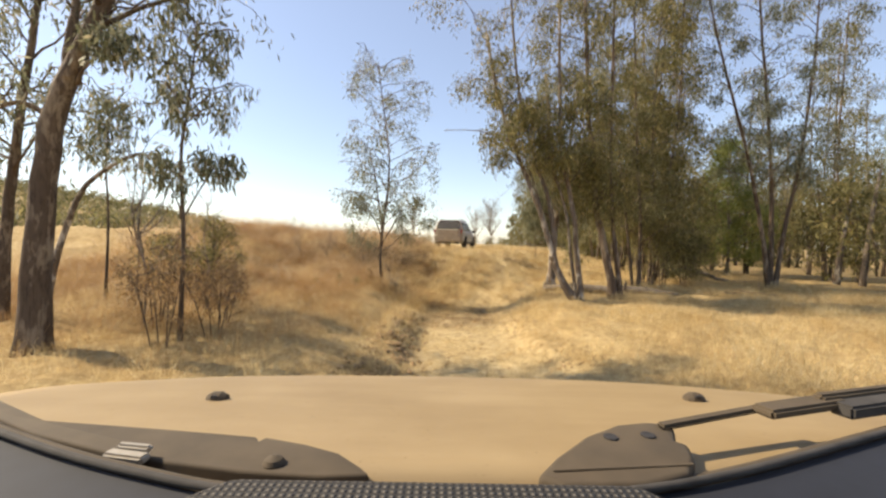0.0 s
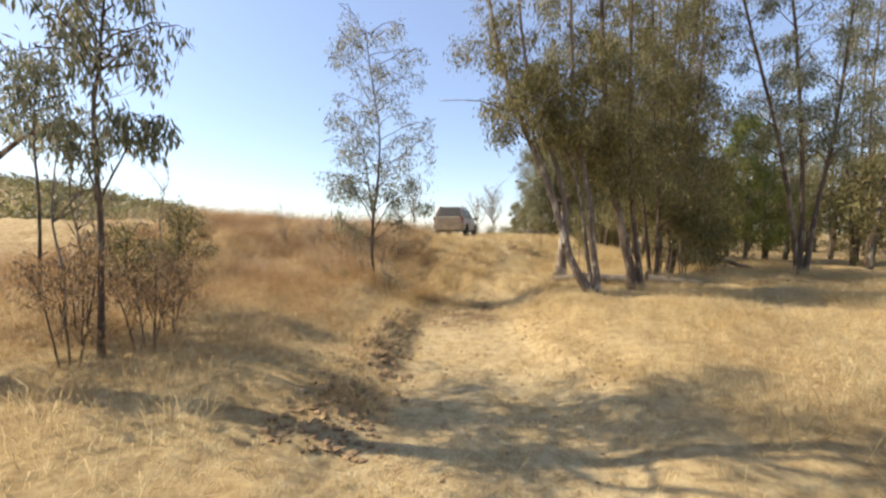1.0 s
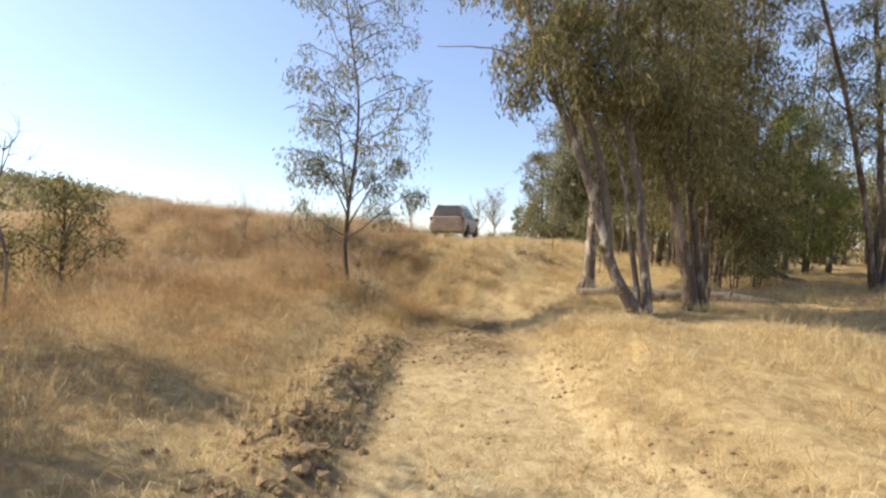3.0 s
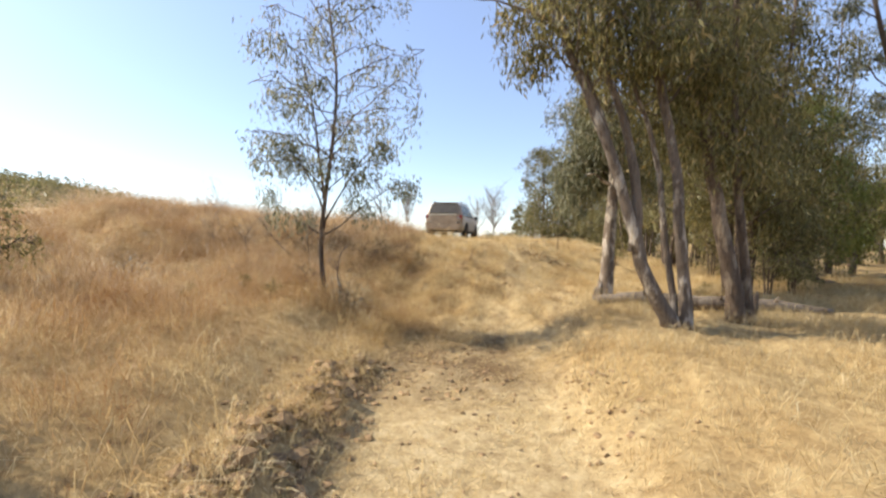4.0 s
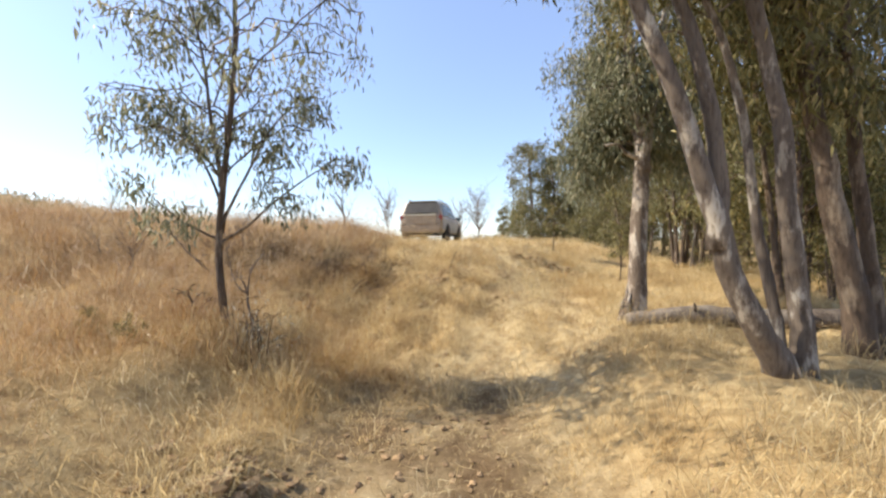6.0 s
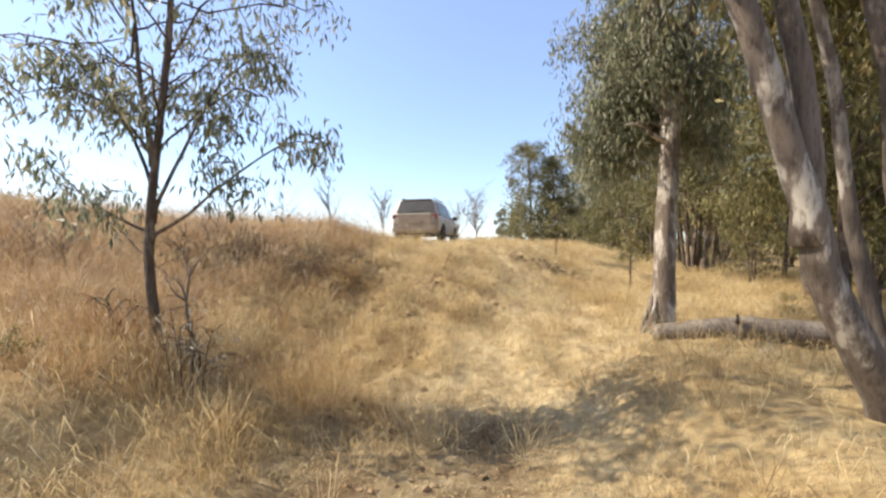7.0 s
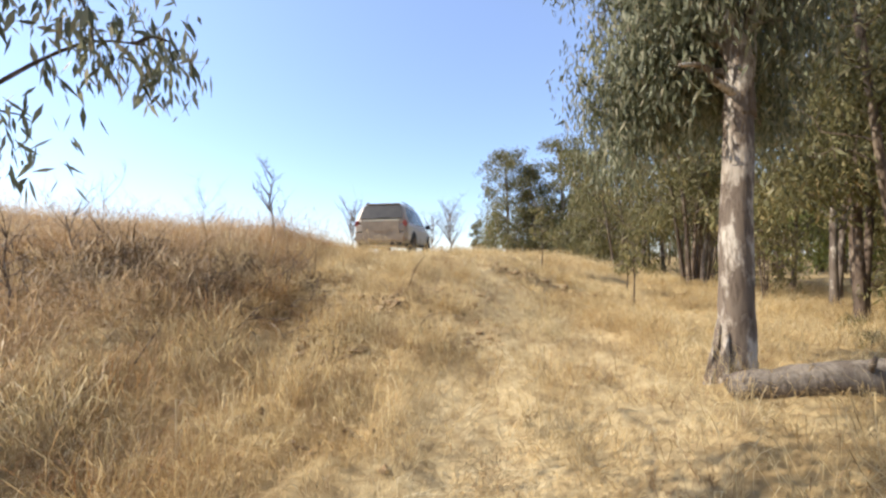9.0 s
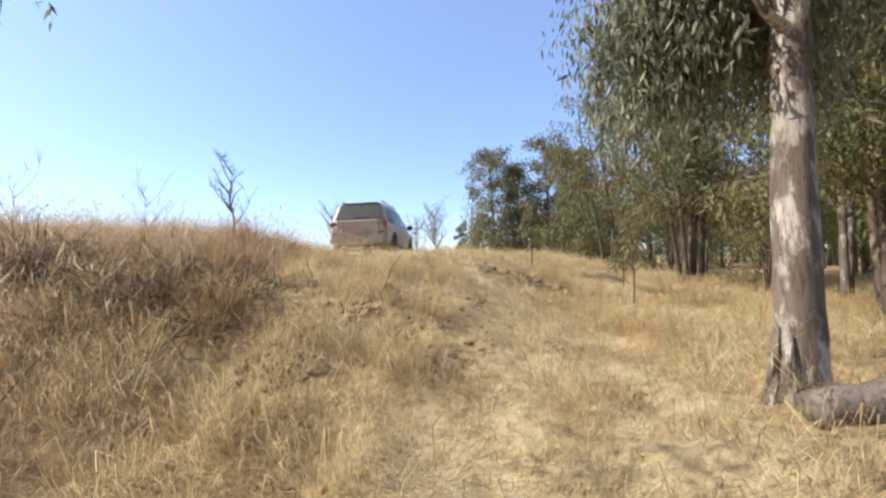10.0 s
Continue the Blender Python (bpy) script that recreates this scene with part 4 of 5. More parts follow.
    part("number_plate", box(0, -2.235, 0.84, 0.5, 0.02, 0.12, 0.005), DUSTY_SHADED, root)
    part("rear_bumper", box(0, -2.24, 0.54, 1.66, 0.2, 0.24, 0.06), DUSTY_SHADED, root)
    part("bumper_underside", box(0, -2.2, 0.4, 1.4, 0.16, 0.12, 0.03), BLACK, root)
    part("front_bumper", box(0, 2.22, 0.52, 1.5, 0.14, 0.26, 0.05), WHITE, root)
    part("spoiler", box(0, -1.88, 1.69, 1.14, 0.16, 0.035, 0.012), DUSTY_SHADED, root)
    part("rear_wiper", box(0.1, -2.14, 1.22, 0.4, 0.03, 0.03, 0.008), BLACK, root)
    return root


car = suv()
CX, CY, HEAD = 0.8, 25.9, -14.0
fw = Vector((-math.sin(radians(HEAD)), math.cos(radians(HEAD))))
zr_, zf_ = (float(height(CX + fw.x * k, CY + fw.y * k)) for k in (-1.32, 1.36))
car.matrix_world = pose(CX, CY, (zr_ + zf_) / 2 - 0.02, math.degrees(math.atan2(zf_ - zr_, 2.68)), 0, HEAD)


# ---------------------------------------------------------------- the tan off-roader at the start of the track
def tan_paint():
    """Sun-faded tan paint under a film of dust, with specks and faint smears."""
    m, nt, b = mat("tan_paint")
    cloud, smear, speck = noise_tex(nt, 3.5, 5), noise_tex(nt, 9, 6, (0.35, 1.6, 1), 0.65), noise_tex(nt, 130, 3, None, 0.6)
    col = ramp(nt, [(0.3, (0.255, 0.178, 0.085)), (0.7, (0.325, 0.235, 0.12))], cloud)
    col = mix(nt, 0.5, col, ramp(nt, [(0.36, (0.82, 0.79, 0.74)), (0.62, (1.0, 1.0, 1.0))], smear), "MULTIPLY")
    col = mix(nt, 0.7, col, ramp(nt, [(0.27, (0.55, 0.5, 0.44)), (0.34, (1, 1, 1))], speck), "MULTIPLY")
    nt.links.new(col, b.inputs["Base Color"])
    b.inputs["Roughness"].default_value = 0.62
    bump(nt, b, speck, 0.15, 0.002)
    return m


def woven():
    """Black woven cloth: raised threads crossing at right angles."""
    m, nt, b = mat("woven_mat")
    tc = nt.nodes.new("ShaderNodeTexCoord")
    fac = []
    for axis in ("X", "Y"):
        w = nt.nodes.new("ShaderNodeTexWave")
        w.bands_direction = axis
        w.inputs["Scale"].default_value = 42
        nt.links.new(tc.outputs["Object"], w.inputs["Vector"])
        fac.append(w.outputs["Fac"])
    weave = mix(nt, 1.0, fac[0], fac[1], "MULTIPLY")
    nt.links.new(ramp(nt, [(0.1, (0.02, 0.018, 0.016)), (0.6, (0.1, 0.09, 0.078))], weave), b.inputs["Base Color"])
    b.inputs["Roughness"].default_value = 0.9
    bump(nt, b, weave, 0.8, 0.004)
    return m


TAN = tan_paint()
COWL = plain("dusty_cowl", (0.078, 0.057, 0.034), 0.85, 0, 0.15, 14)
DASH = plain("grey_dash", (0.013, 0.0145, 0.02), 0.7, 0, 0.12, 30)
CHROME = plain("dull_metal", (0.42, 0.38, 0.32), 0.5, 0.6, 0.05, 10)


def plate(outline, z0, z1):
    bm = bmesh.new()
    a, b = [bm.verts.new((x, y, z0)) for x, y in outline], [bm.verts.new((x, y, z1)) for x, y in outline]
    n = len(outline)
    for j in range(n):
        k = (j + 1) % n
        bm.faces.new((a[j], a[k], b[k], b[j]))
    bm.faces.new(a[::-1])
    bm.faces.new(b)
    bmesh.ops.recalc_face_normals(bm, faces=bm.faces)
    return bm


def bar(a, b, w, h, bevel=0.004):
    a, b = Vector(a), Vector(b)
    bm = box(0, 0, 0, w, (b - a).length, h, bevel)
    bmesh.ops.transform(bm, matrix=Matrix.Translation((a + b) / 2) @ (b - a).to_track_quat("Y", "Z").to_matrix().to_4x4(), verts=bm.verts)
    return bm


def off_roader():
    root = tagged(new("off_roader"), "dusty tan off-road vehicle with wipers at the start of the track", "car")
    # bonnet: a gently crowned sheet that rolls down at the nose
    vs, fs, nu = [], [], 29
    prof = [(0.0, 1.221), (0.1, 1.217), (0.25, 1.207), (0.4, 1.193), (0.55, 1.176), (0.7, 1.157), (0.85, 1.135), (1.0, 1.108), (1.1, 1.07), (1.17, 1.0), (1.2, 0.9), (1.2, 0.72)]
    for s_, z in prof:
        for j in range(nu):
            x = -0.93 + 1.86 * j / (nu - 1)
            u = x / 0.93
            rear, front = 0.475 + 0.13 * u * u, 1.2 - 0.12 * u * u
            vs.append((x, rear + s_ * (front - rear), z - 0.02 * u**4 + 0.022 * u * u * s_))
    for i in range(len(prof) - 1):
        for j in range(nu - 1):
            fs.append((i * nu + j, i * nu + j + 1, (i + 1) * nu + j + 1, (i + 1) * nu + j))
    bonnet = mesh_object("bonnet", vs, fs, TAN, True, root)
    sol = bonnet.modifiers.new("thick", "SOLIDIFY")
    sol.thickness, sol.offset = 0.012, -1
    for x, y, z in ((-0.437, 0.792, 1.19), (0.537, 0.855, 1.182)):
        noz = part("washer_nozzle", ring_solid([(-0.02, 0.003), (-0.018, 0.012), (-0.008, 0.017), (0.008, 0.017), (0.018, 0.012), (0.02, 0.003)], 16), COWL, root, "dusty black washer nozzle")
        noz.location = (x, y, z - 0.002)
        part("jet", box(0, -0.013, 0.012, 0.012, 0.008, 0.006, 0.002), BLACK, noz)
    part("cowl", plate([(-0.75, 0.63), (-0.4, 0.52), (-0.1, 0.475), (0.1, 0.475), (0.4, 0.52), (0.75, 0.63), (0.7, 0.56), (0.36, 0.45), (0.2, 0.405), (-0.2, 0.405), (-0.36, 0.45), (-0.7, 0.56)], 1.12, 1.214), TAN, root)
    cover = part("wiper_cover", plate([(-0.725, 0.664), (-0.579, 0.592), (-0.382, 0.57), (-0.25, 0.553), (-0.243, 0.542), (-0.238, 0.552), (-0.178, 0.535), (-0.128, 0.514), (-0.093, 0.482), (-0.08, 0.466), (-0.141, 0.461), (-0.228, 0.468),
                                       (-0.348, 0.489), (-0.426, 0.508), (-0.56, 0.552), (-0.72, 0.625)], 1.17, 1.235), COWL, root, "dark dusty wiper cover")
    soft(cover, 0.005, 3)
    knob = part("knob", ring_solid([(-0.004, 0.002), (-0.004, 0.011), (0.0, 0.013), (0.005, 0.01), (0.008, 0.003)], 20), COWL, cover)
    knob.matrix_world = pose(-0.199, 0.485, 1.2365, 0, -90, 0)
    part("clip", box(-0.376, 0.484, 1.241, 0.056, 0.016, 0.01, 0.003, Matrix.Rotation(radians(-10), 3, "Z")), CHROME, root, "dull silver clip")
    part("clip", box(-0.374, 0.495, 1.247, 0.046, 0.01, 0.008, 0.003, Matrix.Rotation(radians(-8), 3, "Z")), CHROME, root, "dull silver clip")
    pivot = part("wiper_pivot", plate([(0.105, 0.435), (0.139, 0.478), (0.191, 0.53), (0.247, 0.566), (0.29, 0.576), (0.317, 0.574), (0.325, 0.557), (0.306, 0.522), (0.317, 0.512), (0.303, 0.477), (0.28, 0.446), (0.221, 0.423), (0.131, 0.418)], 1.19, 1.255), COWL, root, "dark dusty wiper pivot cover")
    soft(pivot, 0.009, 3)
    part("step_ridge", bar((0.125, 0.443, 1.256), (0.292, 0.462, 1.2555), 0.005, 0.002, 0.0008), COWL, pivot)
    for x, y in ((0.222, 0.524), (0.274, 0.531)):
        part("screw", ring_solid([(-0.001, 0.009), (0.0015, 0.009), (0.002, 0.006)], 16), BLACK, pivot).matrix_world = pose(x, y, 1.2555, 0, -90, 0)
    arm = part("wiper_arm", bar((0.3, 0.552, 1.258), (0.51, 0.622, 1.262), 0.018, 0.008), COWL, root, "dusty black wiper arm")
    part("arm_sleeve", bar((0.47, 0.59, 1.266), (0.62, 0.632, 1.268), 0.034, 0.014), COWL, arm)
    part("wiper_blade", bar((0.6, 0.606, 1.264), (0.9, 0.69, 1.266), 0.034, 0.02), RUBBER, arm)
    part("blade_carrier", bar((0.58, 0.622, 1.276), (0.9, 0.71, 1.278), 0.016, 0.012), COWL, arm)
    # screen seal and dashboard
    seal = spline([(-0.78, 0.61, 1.25), (-0.567, 0.52, 1.25), (-0.432, 0.468, 1.25), (-0.321, 0.434, 1.25), (-0.229, 0.411, 1.25), (-0.123, 0.403, 1.25), (0.004, 0.403, 1.25), (0.129, 0.409, 1.25), (0.222, 0.423, 1.25), (0.333, 0.454, 1.25),
                   (0.466, 0.503, 1.25), (0.625, 0.565, 1.25), (0.8, 0.63, 1.25)], 40)
    v, f = tube(seal, np.full(40, 0.0045), 8)
    mesh_object("screen_seal", v, f, RUBBER, True, root)
    trim_line = seal + np.array([0, 0.014, -0.012])
    v, f = tube(trim_line, np.full(40, 0.009), 8)
    mesh_object("screen_trim", v, f, COWL, True, root)
    dash = part("dashboard", plate([tuple(p[:2]) for p in seal[::3]] + [(0.78, 0.0), (-0.76, 0.0)], 1.0, 1.242), DASH, root, "grey plastic dashboard top")
    mat_bm = plate([(-0.25, 0.33), (-0.2, 0.388), (0.19, 0.388), (0.24, 0.33), (0.24, 0.16), (-0.25, 0.16)], 1.237, 1.279)
    soft(part("dash_mat", mat_bm, woven(), root, "black woven mat"), 0.012)
    # body below and behind
    def ring(y, w, zb, zt):
        half = [(0.86 * w, zb), (0.98 * w, zb + 0.1), (w, zb + 0.3), (w, zt - 0.06), (0.95 * w, zt)]
        return [(x, y, z) for x, z in half] + [(-x, y, z) for x, z in half[::-1]]
    soft(part("front_body", loft([ring(*q) for q in ((0.0, 0.94, 0.5, 0.98), (0.5, 0.94, 0.5, 1.08), (1.0, 0.92, 0.52, 1.02), (1.14, 0.9, 0.55, 0.9))]), TAN, root), 0.02)
    for s in (-1, 1):
        part("door", box(s * 0.9, -0.62, 0.82, 0.06, 1.2, 0.72, 0.02), TAN, root)
        part("rear_side", box(s * 0.9, -2.1, 0.84, 0.06, 1.7, 0.76, 0.02), TAN, root)
        part("screen_pillar", bar((s * 0.86, 0.45, 1.16), (s * 0.78, -0.25, 1.86), 0.06, 0.06), TAN, root)
        part("rear_pillar", bar((s * 0.86, -2.85, 1.16), (s * 0.8, -2.75, 1.86), 0.08, 0.08), TAN, root)
        part("headlight", box(s * 0.68, 1.16, 0.82, 0.24, 0.06, 0.16, 0.03), CHROME, root)
        for yw in (0.66, -2.05):
            part("wheel_arch", ring_solid([(s * 0.86, 0.3), (s * 0.86, 0.46), (s * 0.965, 0.46), (s * 0.965, 0.3)]), BLACK, root).location = (0, yw, 0.4)
            wheel(s * 0.86, yw, 0.36, 0.41, s, root, ALLOY)
    part("roof", box(0, -1.5, 1.89, 1.66, 2.6, 0.05, 0.02), TAN, root)
    part("floor_pan", box(0, -1.4, 0.5, 1.78, 3.0, 0.06, 0.01), BLACK, root)
    part("rear_panel", box(0, -2.94, 0.84, 1.74, 0.06, 0.76, 0.02), TAN, root)
    part("grille", box(0, 1.17, 0.8, 1.0, 0.05, 0.2, 0.01), BLACK, root)
    part("front_bumper", box(0, 1.25, 0.55, 1.8, 0.16, 0.18, 0.04), BLACK, root)
    return root


off_roader().location = (0, 0, -0.004)


# ---------------------------------------------------------------- small ground things
r = rr(500)
cl, k = [], 0
for (x0, x1, y0, y1, n, big) in ((-1.25, -0.45, 4.2, 10.8, 800, 0.036), (-1.15, -0.5, 6.5, 10.8, 130, 0.07), (-0.3, 0.5, 15.0, 15.6, 40, 0.06), (0.3, 1.2, 16.2, 16.8, 50, 0.06), (1.5, 2.3, 5.4, 7.0, 60, 0.024), (1.5, 2.3, 8.3, 10.2, 90, 0.027), (-0.4, 1.2, 9.6, 11.8, 150, 0.03), (-4.2, -0.4, 16.0, 17.6, 520, 0.065), (-0.6, 1.6, 3, 12, 200, 0.018), (1.0, 2.2, 15, 17.5, 120, 0.04), (3.0, 5.4, 19.6, 20.3, 150, 0.05),
                               (-0.4, 0.9, 12.5, 17, 60, 0.03)):
    for i in range(n):
        x, y = r.normal((x0 + x1) / 2, (x1 - x0) / 3.2), r.uniform(y0, y1)
        s = big * r.uniform(0.25, 1.2)
        bm = bmesh.new()
        bmesh.ops.create_icosphere(bm, subdivisions=1, radius=1)
        vv = np.array([v.co[:] for v in bm.verts]) * (1 + 0.3 * r.standard_normal((len(bm.verts), 1)))
        ff = [tuple(v.index for v in f.verts) for f in bm.faces]
        bm.free()
        cl.append((vv * s * np.array([r.uniform(0.8, 1.5), r.uniform(0.8, 1.3), r.uniform(0.5, 0.95)]) + np.array([x, y, float(height(x, y)) + s * 0.2]), ff))
v, f = join(cl)
tagged(mesh_object("soil_clods", v, f, SOIL), "broken clods of dark soil along the track edge", "clods", kind="stuff")

# grey dry brush on the bank
bits = []
for i in range(1400):
    x, y = r.normal(-2.2, 0.95), r.normal(16.8, 0.6)
    o = np.array([x, y, float(height(x, y)) + r.uniform(0, 0.1)])
    d = r.standard_normal(3) * np.array([1, 1, 0.45]) + np.array([0, 0, 0.25])
    d = d / np.linalg.norm(d) * r.uniform(0.15, 0.6)
    bits.append(tube(np.array([o, o + d * 0.5 + r.standard_normal(3) * 0.04, o + d]), (0.009, 0.007, 0.003), 4))
v, f = join(bits)
tagged(mesh_object("dry_brush", v, f, BRUSH), "tangled grey-brown dry brush on the bank", "brush", kind="stuff")

# low green weeds
for i, (x, y, h) in enumerate([(6.3, 14.9, 0.18), (6.9, 15.6, 0.22), (-3.2, 12.4, 0.3), (-2.6, 12.1, 0.25), (-3.7, 11.6, 0.25)]):
    tree([(rel(x, y, (0.02, 0, h * 0.5), (0.05, 0, h)), 0.008)], rr(540 + i), "low green weed growing in the dry grass", "weed", name="weed", crown=(0.1, 1), limbs=7, limb_len=0.16, rise=0.9, per=5, size=0.05,
         spread=0.05, twigs=3, bark=BARK_DARK, leaf=LEAF_OLIVE, group="green weeds")

# pale-leaved weed at the foot of the young tree
for i, (x, y, h) in enumerate([(-1.42, 12.42, 0.8), (-1.6, 12.55, 0.65), (-4.9, 12.0, 0.6)]):
    tree([(rel(x + 0.05 * k, y + 0.04 * k, (0.05 * (k - 1), 0, h * 0.5), (0.11 * (k - 1), 0, h * (1 - 0.1 * k))), 0.009) for k in range(3)], rr(520 + i), "small pale-leaved weed at the foot of a young tree", "weed", name="weed",
         crown=(0.25, 1), limbs=4, limb_len=0.26, rise=0.7, per=1, size=0.06, spread=0.08, twigs=2, bark=BARK_DARK, leaf=LEAF_PALE)
for i, (x, y, h) in enumerate([(-1.5, 12.75, 0.5), (-2.25, 12.7, 0.4)]):
    tree([(rel(x, y, (0.04, 0, h * 0.5), (-0.03, 0, h)), 0.014)], rr(530 + i), "dark leafy undergrowth beside the young tree", "shrub", name="shrub", crown=(0.1, 1), limbs=6, limb_len=0.24, rise=0.9, per=1, size=0.055,
         spread=0.08, twigs=3, bark=BARK_DARK, leaf=LEAF_GREY)


# ---------------------------------------------------------------- grass
def grass(name, label, n, xr, yr, keep, tall, material, seed, blades=9, width=0.003, lean=0.5, head=False):
    r = rr(seed)
    x, y = r.uniform(*xr, n), yr[0] + (yr[1] - yr[0]) * r.uniform(0, 1, n) ** 1.25
    k = r.uniform(0, 1, n) < keep(x, y)
    x, y = x[k], y[k]
    s = np.repeat(tall(x, y) * r.uniform(0.55, 1.3, len(x)), blades)
    x, y = np.repeat(x, blades), np.repeat(y, blades)
    m = len(x)
    a = r.uniform(0, 2 * np.pi, m)
    rad = np.abs(r.normal(0, 0.11, m))
    x, y = x + np.cos(a) * rad, y + np.sin(a) * rad
    foot = np.stack([x, y, height(x, y) - 0.015], -1)
    ln = s * r.uniform(0.5, 1.2, m)
    bend = lean * r.uniform(0.15, 1.1, m)
    a2 = a + r.normal(0, 0.9, m)
    out = np.stack([np.cos(a2), np.sin(a2), 0 * a], -1)
    mid = foot + out * (ln * bend * 0.35)[:, None] + np.array([0, 0, 1]) * (ln * 0.6)[:, None] + r.normal(0, 0.12, (m, 3)) * ln[:, None]
    tip = foot + out * (ln * bend)[:, None] + np.array([0, 0, 1]) * (ln * np.maximum(1 - 0.45 * bend, 0.15))[:, None]
    th = r.uniform(0, 2 * np.pi, m)
    far = 1 + 0.055 * np.clip(y - 8, 0, 30)
    w = np.stack([np.cos(th), np.sin(th), 0 * th], -1) * (width * far * r.uniform(0.6, 1.4, m))[:, None]
    pts = np.stack([foot, mid + w, tip, mid - w], 1)
    if head:
        th2 = w * 0.16
        neck, puff = mid + (tip - mid) * 0.35, mid + (tip - mid) * 0.75
        pts = np.concatenate([np.stack([foot - th2, foot + th2, mid + th2, mid - th2], 1), np.stack([mid - th2, mid + th2, neck + th2, neck - th2], 1), np.stack([neck, puff + w, tip, puff - w], 1)])
    return tagged(quads_mesh(name, pts, material), label, "grass", kind="stuff")


def clear(x, y):
    return 1 - on_track(x, y) * (0.95 - 0.22 * sstep(10.5, 13, y))


def patch(x, y):
    return 0.55 + 0.45 * np.clip(bumps(0.9 * x + 3, 0.8 * y) * 2.2, -1, 1)


def bankness(x, y):
    return sstep(0, 2.0, -x - 0.9 + 1.0 * sstep(10, 14, y)) * sstep(4, 9, y)


def brush_spot(x, y):
    return np.exp(-((x + 2.2) / 1.5) ** 2 - ((y - 16.8) / 1.1) ** 2)


def tussock(x, y):
    return 0.5 + 0.5 * np.clip(bumps(2.3 * x + 1, 2.1 * y) * 2.5, -1, 1)


def beside_log(x, y):
    return np.exp(-(((y - 13.3 + 0.22 * (x - 3.4)) / 0.55) ** 2)) * sstep(2.8, 3.4, x) * (1 - sstep(7.2, 8, x))


def low_edge(x, y):
    return 0.45 + 0.55 * np.clip(sstep(1.0, 3.6, -x) + sstep(11, 13, y), 0, 1)


grass("bank_grass", "tall reddish dry grass on the bank", 34000, (-11, 0.8), (3, 25), lambda x, y: bankness(x, y) * (0.15 + 0.5 * patch(x, y) + 0.35 * tussock(x, y)) * (1 - 0.8 * brush_spot(x, y)),
      lambda x, y: (0.2 + 0.16 * patch(x, y) + 0.24 * tussock(x, y)) * low_edge(x, y), RED_GRASS, 11, 17, 0.0014, 1.35)
grass("bank_straw", "matted pale straw under the bank grass", 17000, (-10, 0.8), (3, 24), lambda x, y: bankness(x, y) * (1 - 0.7 * brush_spot(x, y)), lambda x, y: (0.14 + 0.1 * patch(x, y)) * low_edge(x, y), STRAW, 13, 10, 0.0016, 1.7)
grass("seed_heads", "feathery pale seed heads of dry grass", 23000, (-12, -0.8), (10, 25), lambda x, y: bankness(x, y) * patch(x, y) * (0.35 + 0.65 * sstep(13, 16, y)), lambda x, y: 0.55 + 0.32 * patch(x, y), SEED, 14, 4, 0.0028, 0.9, True)
grass("field_grass", "pale golden dry grass", 30000, (-7, 15), (0, 29), lambda x, y: (1 - 0.85 * bankness(x, y)) * clear(x, y) * (0.3 + 0.7 * patch(x, y)) * (1 - 0.5 * sstep(20, 28, y)) * (1 - 0.8 * np.exp(-(((x - 4.2) / 1.2) ** 2) - ((y - 20.0) / 0.5) ** 2)),
      lambda x, y: (0.12 + 0.17 * patch(x, y)) * (1 + 0.3 * sstep(1.8, 3.2, x)) * (1 - 0.55 * beside_log(x, y)), STRAW, 12, 12, 0.0022, 1.4)
grass("track_straw", "flattened straw on the track", 20000, (-1.5, 3), (1, 24), lambda x, y: on_track(x, y) * (0.12 + 0.6 * patch(2 * x, 2 * y)) * (1 - 0.8 * churn_shade(x, y)), lambda x, y: 0.05 + 0.05 * patch(x, y), STRAW, 15, 8, 0.0026, 1.8)
grass("dry_weeds", "dark brown dry weeds on the bank", 5000, (-6.5, -0.8), (13, 20), lambda x, y: np.clip(brush_spot(x + 0.3, y) + 0.45 * sstep(1.8, 2.6, -x) * sstep(12.6, 13.6, y) * patch(x, y), 0, 1), lambda x, y: 0.26 + 0.15 * patch(x, y), WEED, 16, 16, 0.0015, 1.8)


def rough_side(x, y):
    return sstep(-2.6, -1.6, x) * (1 - 0.75 * sstep(0.1, 1.0, x - 1.4 * sstep(14, 16, y) + 1.0 * sstep(17, 20, y))) * (1 - sstep(4, 5.5, x)) * sstep(11.2, 12.6, y) * (1 - sstep(19, 22, y))


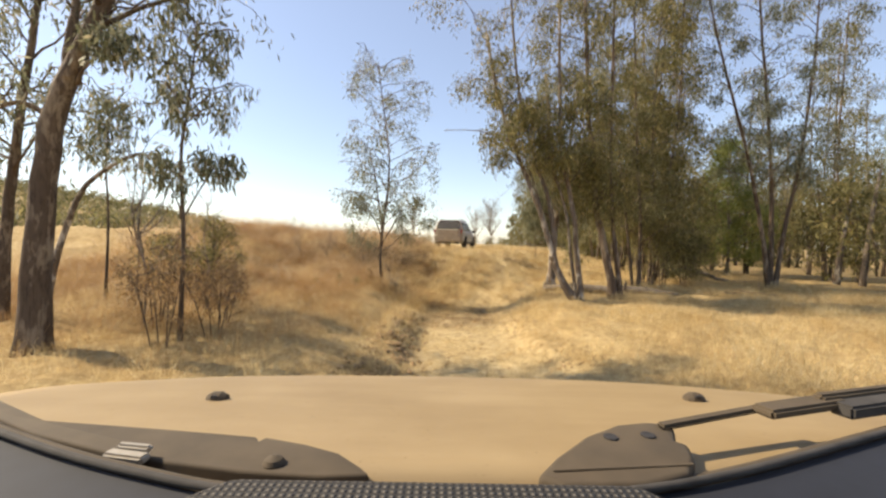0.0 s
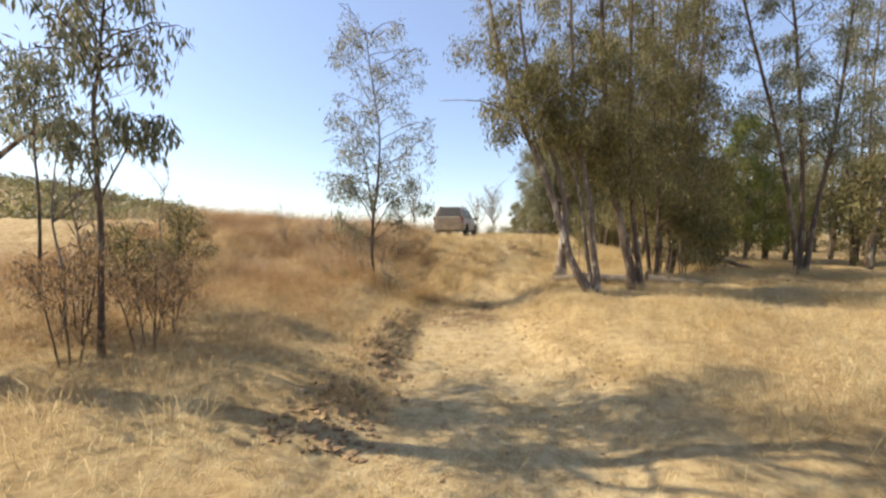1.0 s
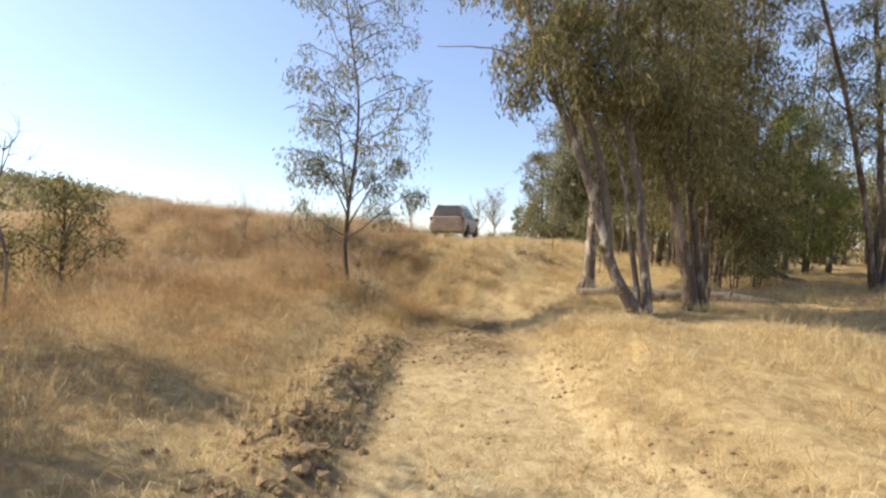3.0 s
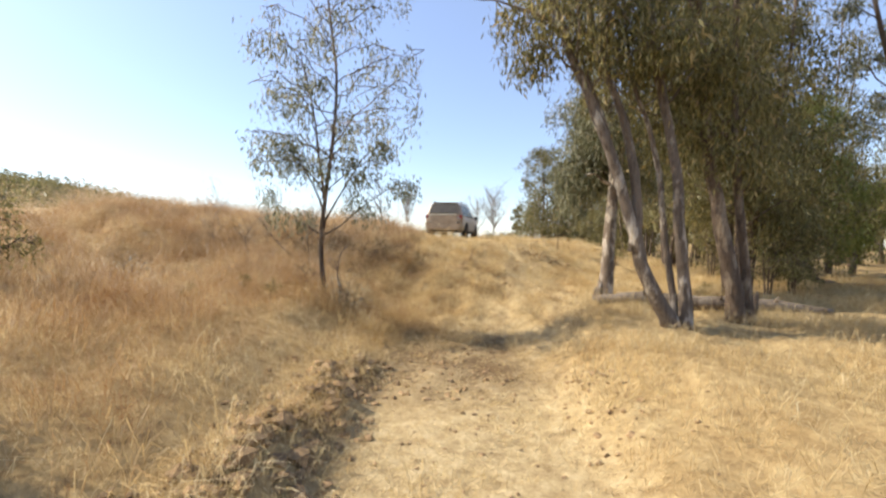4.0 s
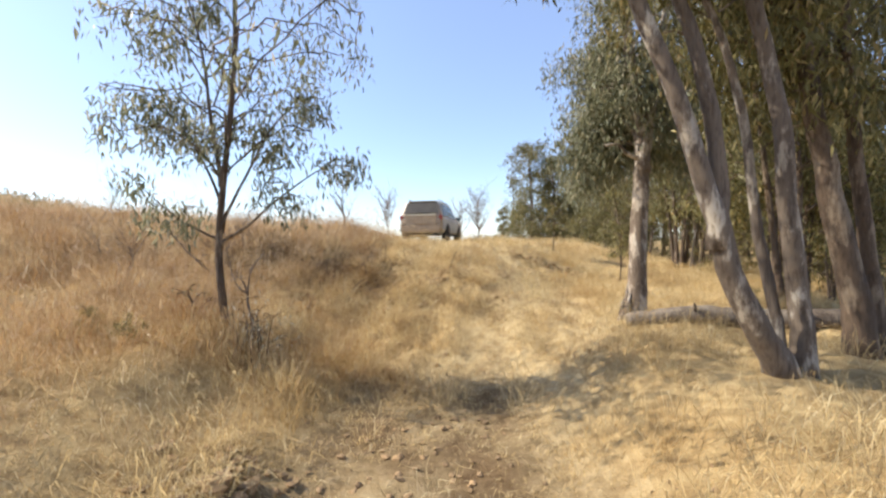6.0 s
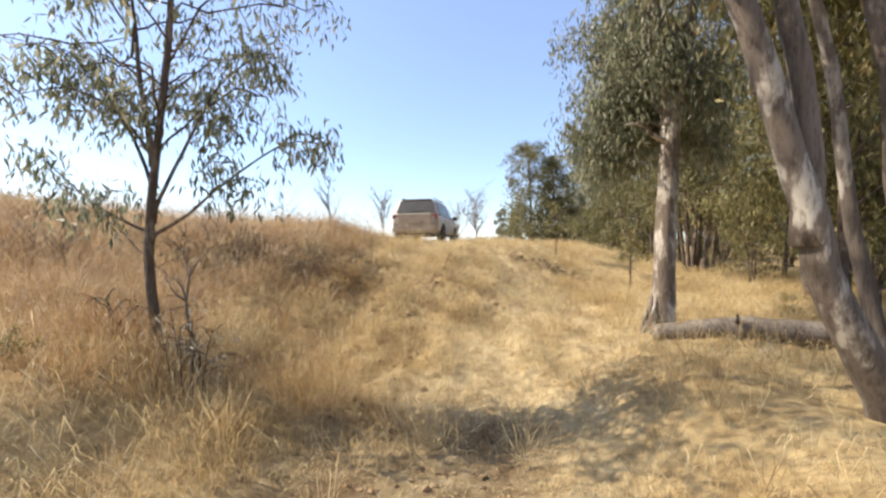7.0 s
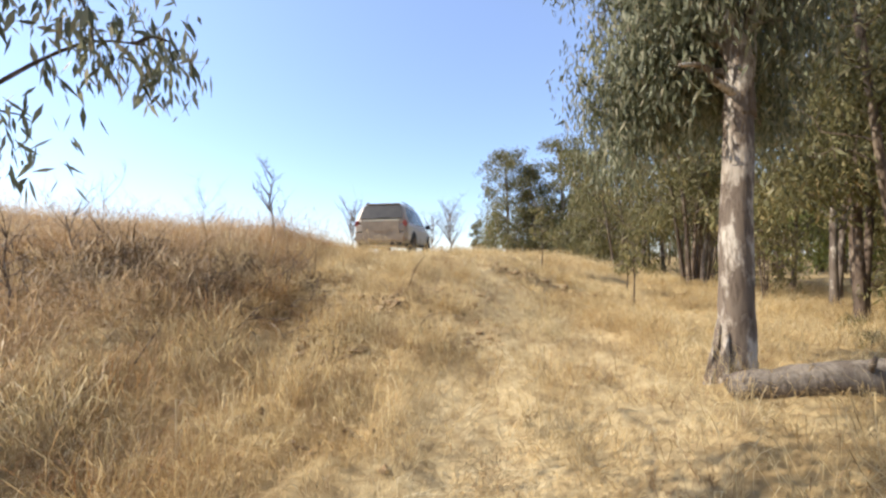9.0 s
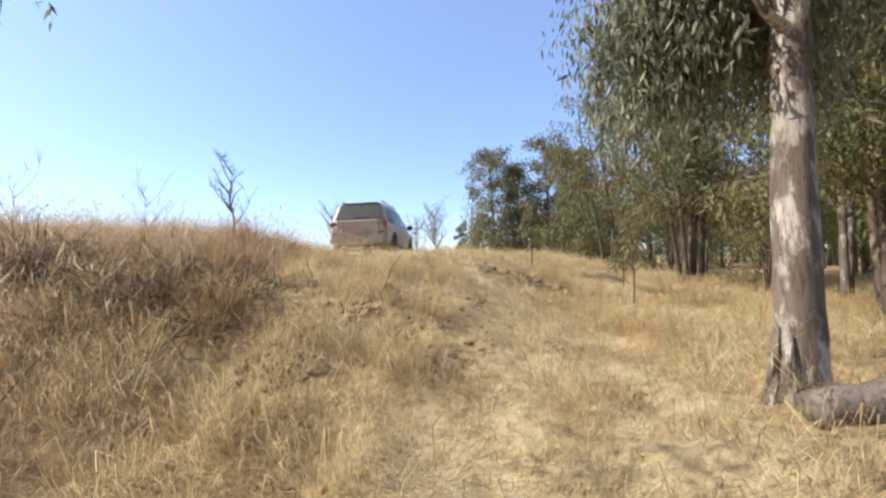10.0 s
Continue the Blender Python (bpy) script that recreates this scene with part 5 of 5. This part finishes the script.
grass("tussock_grass", "soft clumps of golden dry grass on the mound", 6400, (-2.8, 5.5), (11.2, 22), lambda x, y: rough_side(x, y) * tussock(x, y) ** 2, lambda x, y: 0.19 + 0.3 * tussock(x, y) ** 2, STRAW, 17, 26, 0.0017, 1.3)
grass("brown_tufts", "scattered brown tufts of dry weed on the mound", 3400, (-2.8, 4.5), (12.2, 21), lambda x, y: rough_side(x, y) * (1 - tussock(x + 1.3, y)) ** 2, lambda x, y: 0.12 + 0.12 * patch(x, y), WEED, 18, 22, 0.0018, 1.6)
grass("ridge_straw", "dry straw caught on the broken soil at the track edge", 1500, (-1.5, -0.2), (5, 11.2), lambda x, y: np.exp(-((x + 0.9) / 0.35) ** 2) * (0.3 + 0.7 * tussock(x, y)), lambda x, y: 0.1 + 0.1 * tussock(x, y), STRAW, 19, 14, 0.002, 1.7)


def arching(name, label, n, xr, yr, keep, tall, material, seed):
    """Single long blades that rise and arch over, as ribbons of five lengths."""
    r = rr(seed)
    x, y = r.uniform(*xr, n), r.uniform(*yr, n)
    k = r.uniform(0, 1, n) < keep(x, y)
    x, y = x[k], y[k]
    m = len(x)
    a, ln, over = r.uniform(0, 2 * np.pi, m), tall * r.uniform(0.6, 1.3, m), r.uniform(1.1, 2.3, m)
    q = np.linspace(0, 1, 6)
    ang = 0.25 + over[:, None] * q**1.5
    step = ln[:, None] / 5
    out, up = np.cumsum(np.sin(ang) * step, 1) - np.sin(ang[:, :1]) * step, np.cumsum(np.cos(ang) * step, 1) - np.cos(ang[:, :1]) * step
    line = np.stack([x[:, None] + np.cos(a)[:, None] * out, y[:, None] + np.sin(a)[:, None] * out, height(x, y)[:, None] - 0.02 + up], -1)
    side = np.stack([-np.sin(a), np.cos(a), 0 * a], -1)[:, None] * (0.0035 * (1 - 0.75 * q))[None, :, None] * 0.6
    lo, hi = line - side, line + side
    pts = np.stack([lo[:, :-1], hi[:, :-1], hi[:, 1:], lo[:, 1:]], 2).reshape(-1, 4, 3)
    return tagged(quads_mesh(name, pts, material), label, "grass", kind="stuff")


arching("arching_blades", "long pale arching grass blades on the bank", 1100, (-7, -0.6), (8, 18), lambda x, y: bankness(x, y) * (0.3 + 0.7 * patch(x, y)), 0.75, STRAW, 21)
arching("veld_stalks", "single dry stalks standing in the pale grass", 900, (1.6, 9), (6, 22), lambda x, y: 0.3 + 0.5 * patch(x, y), 0.42, STRAW, 22)
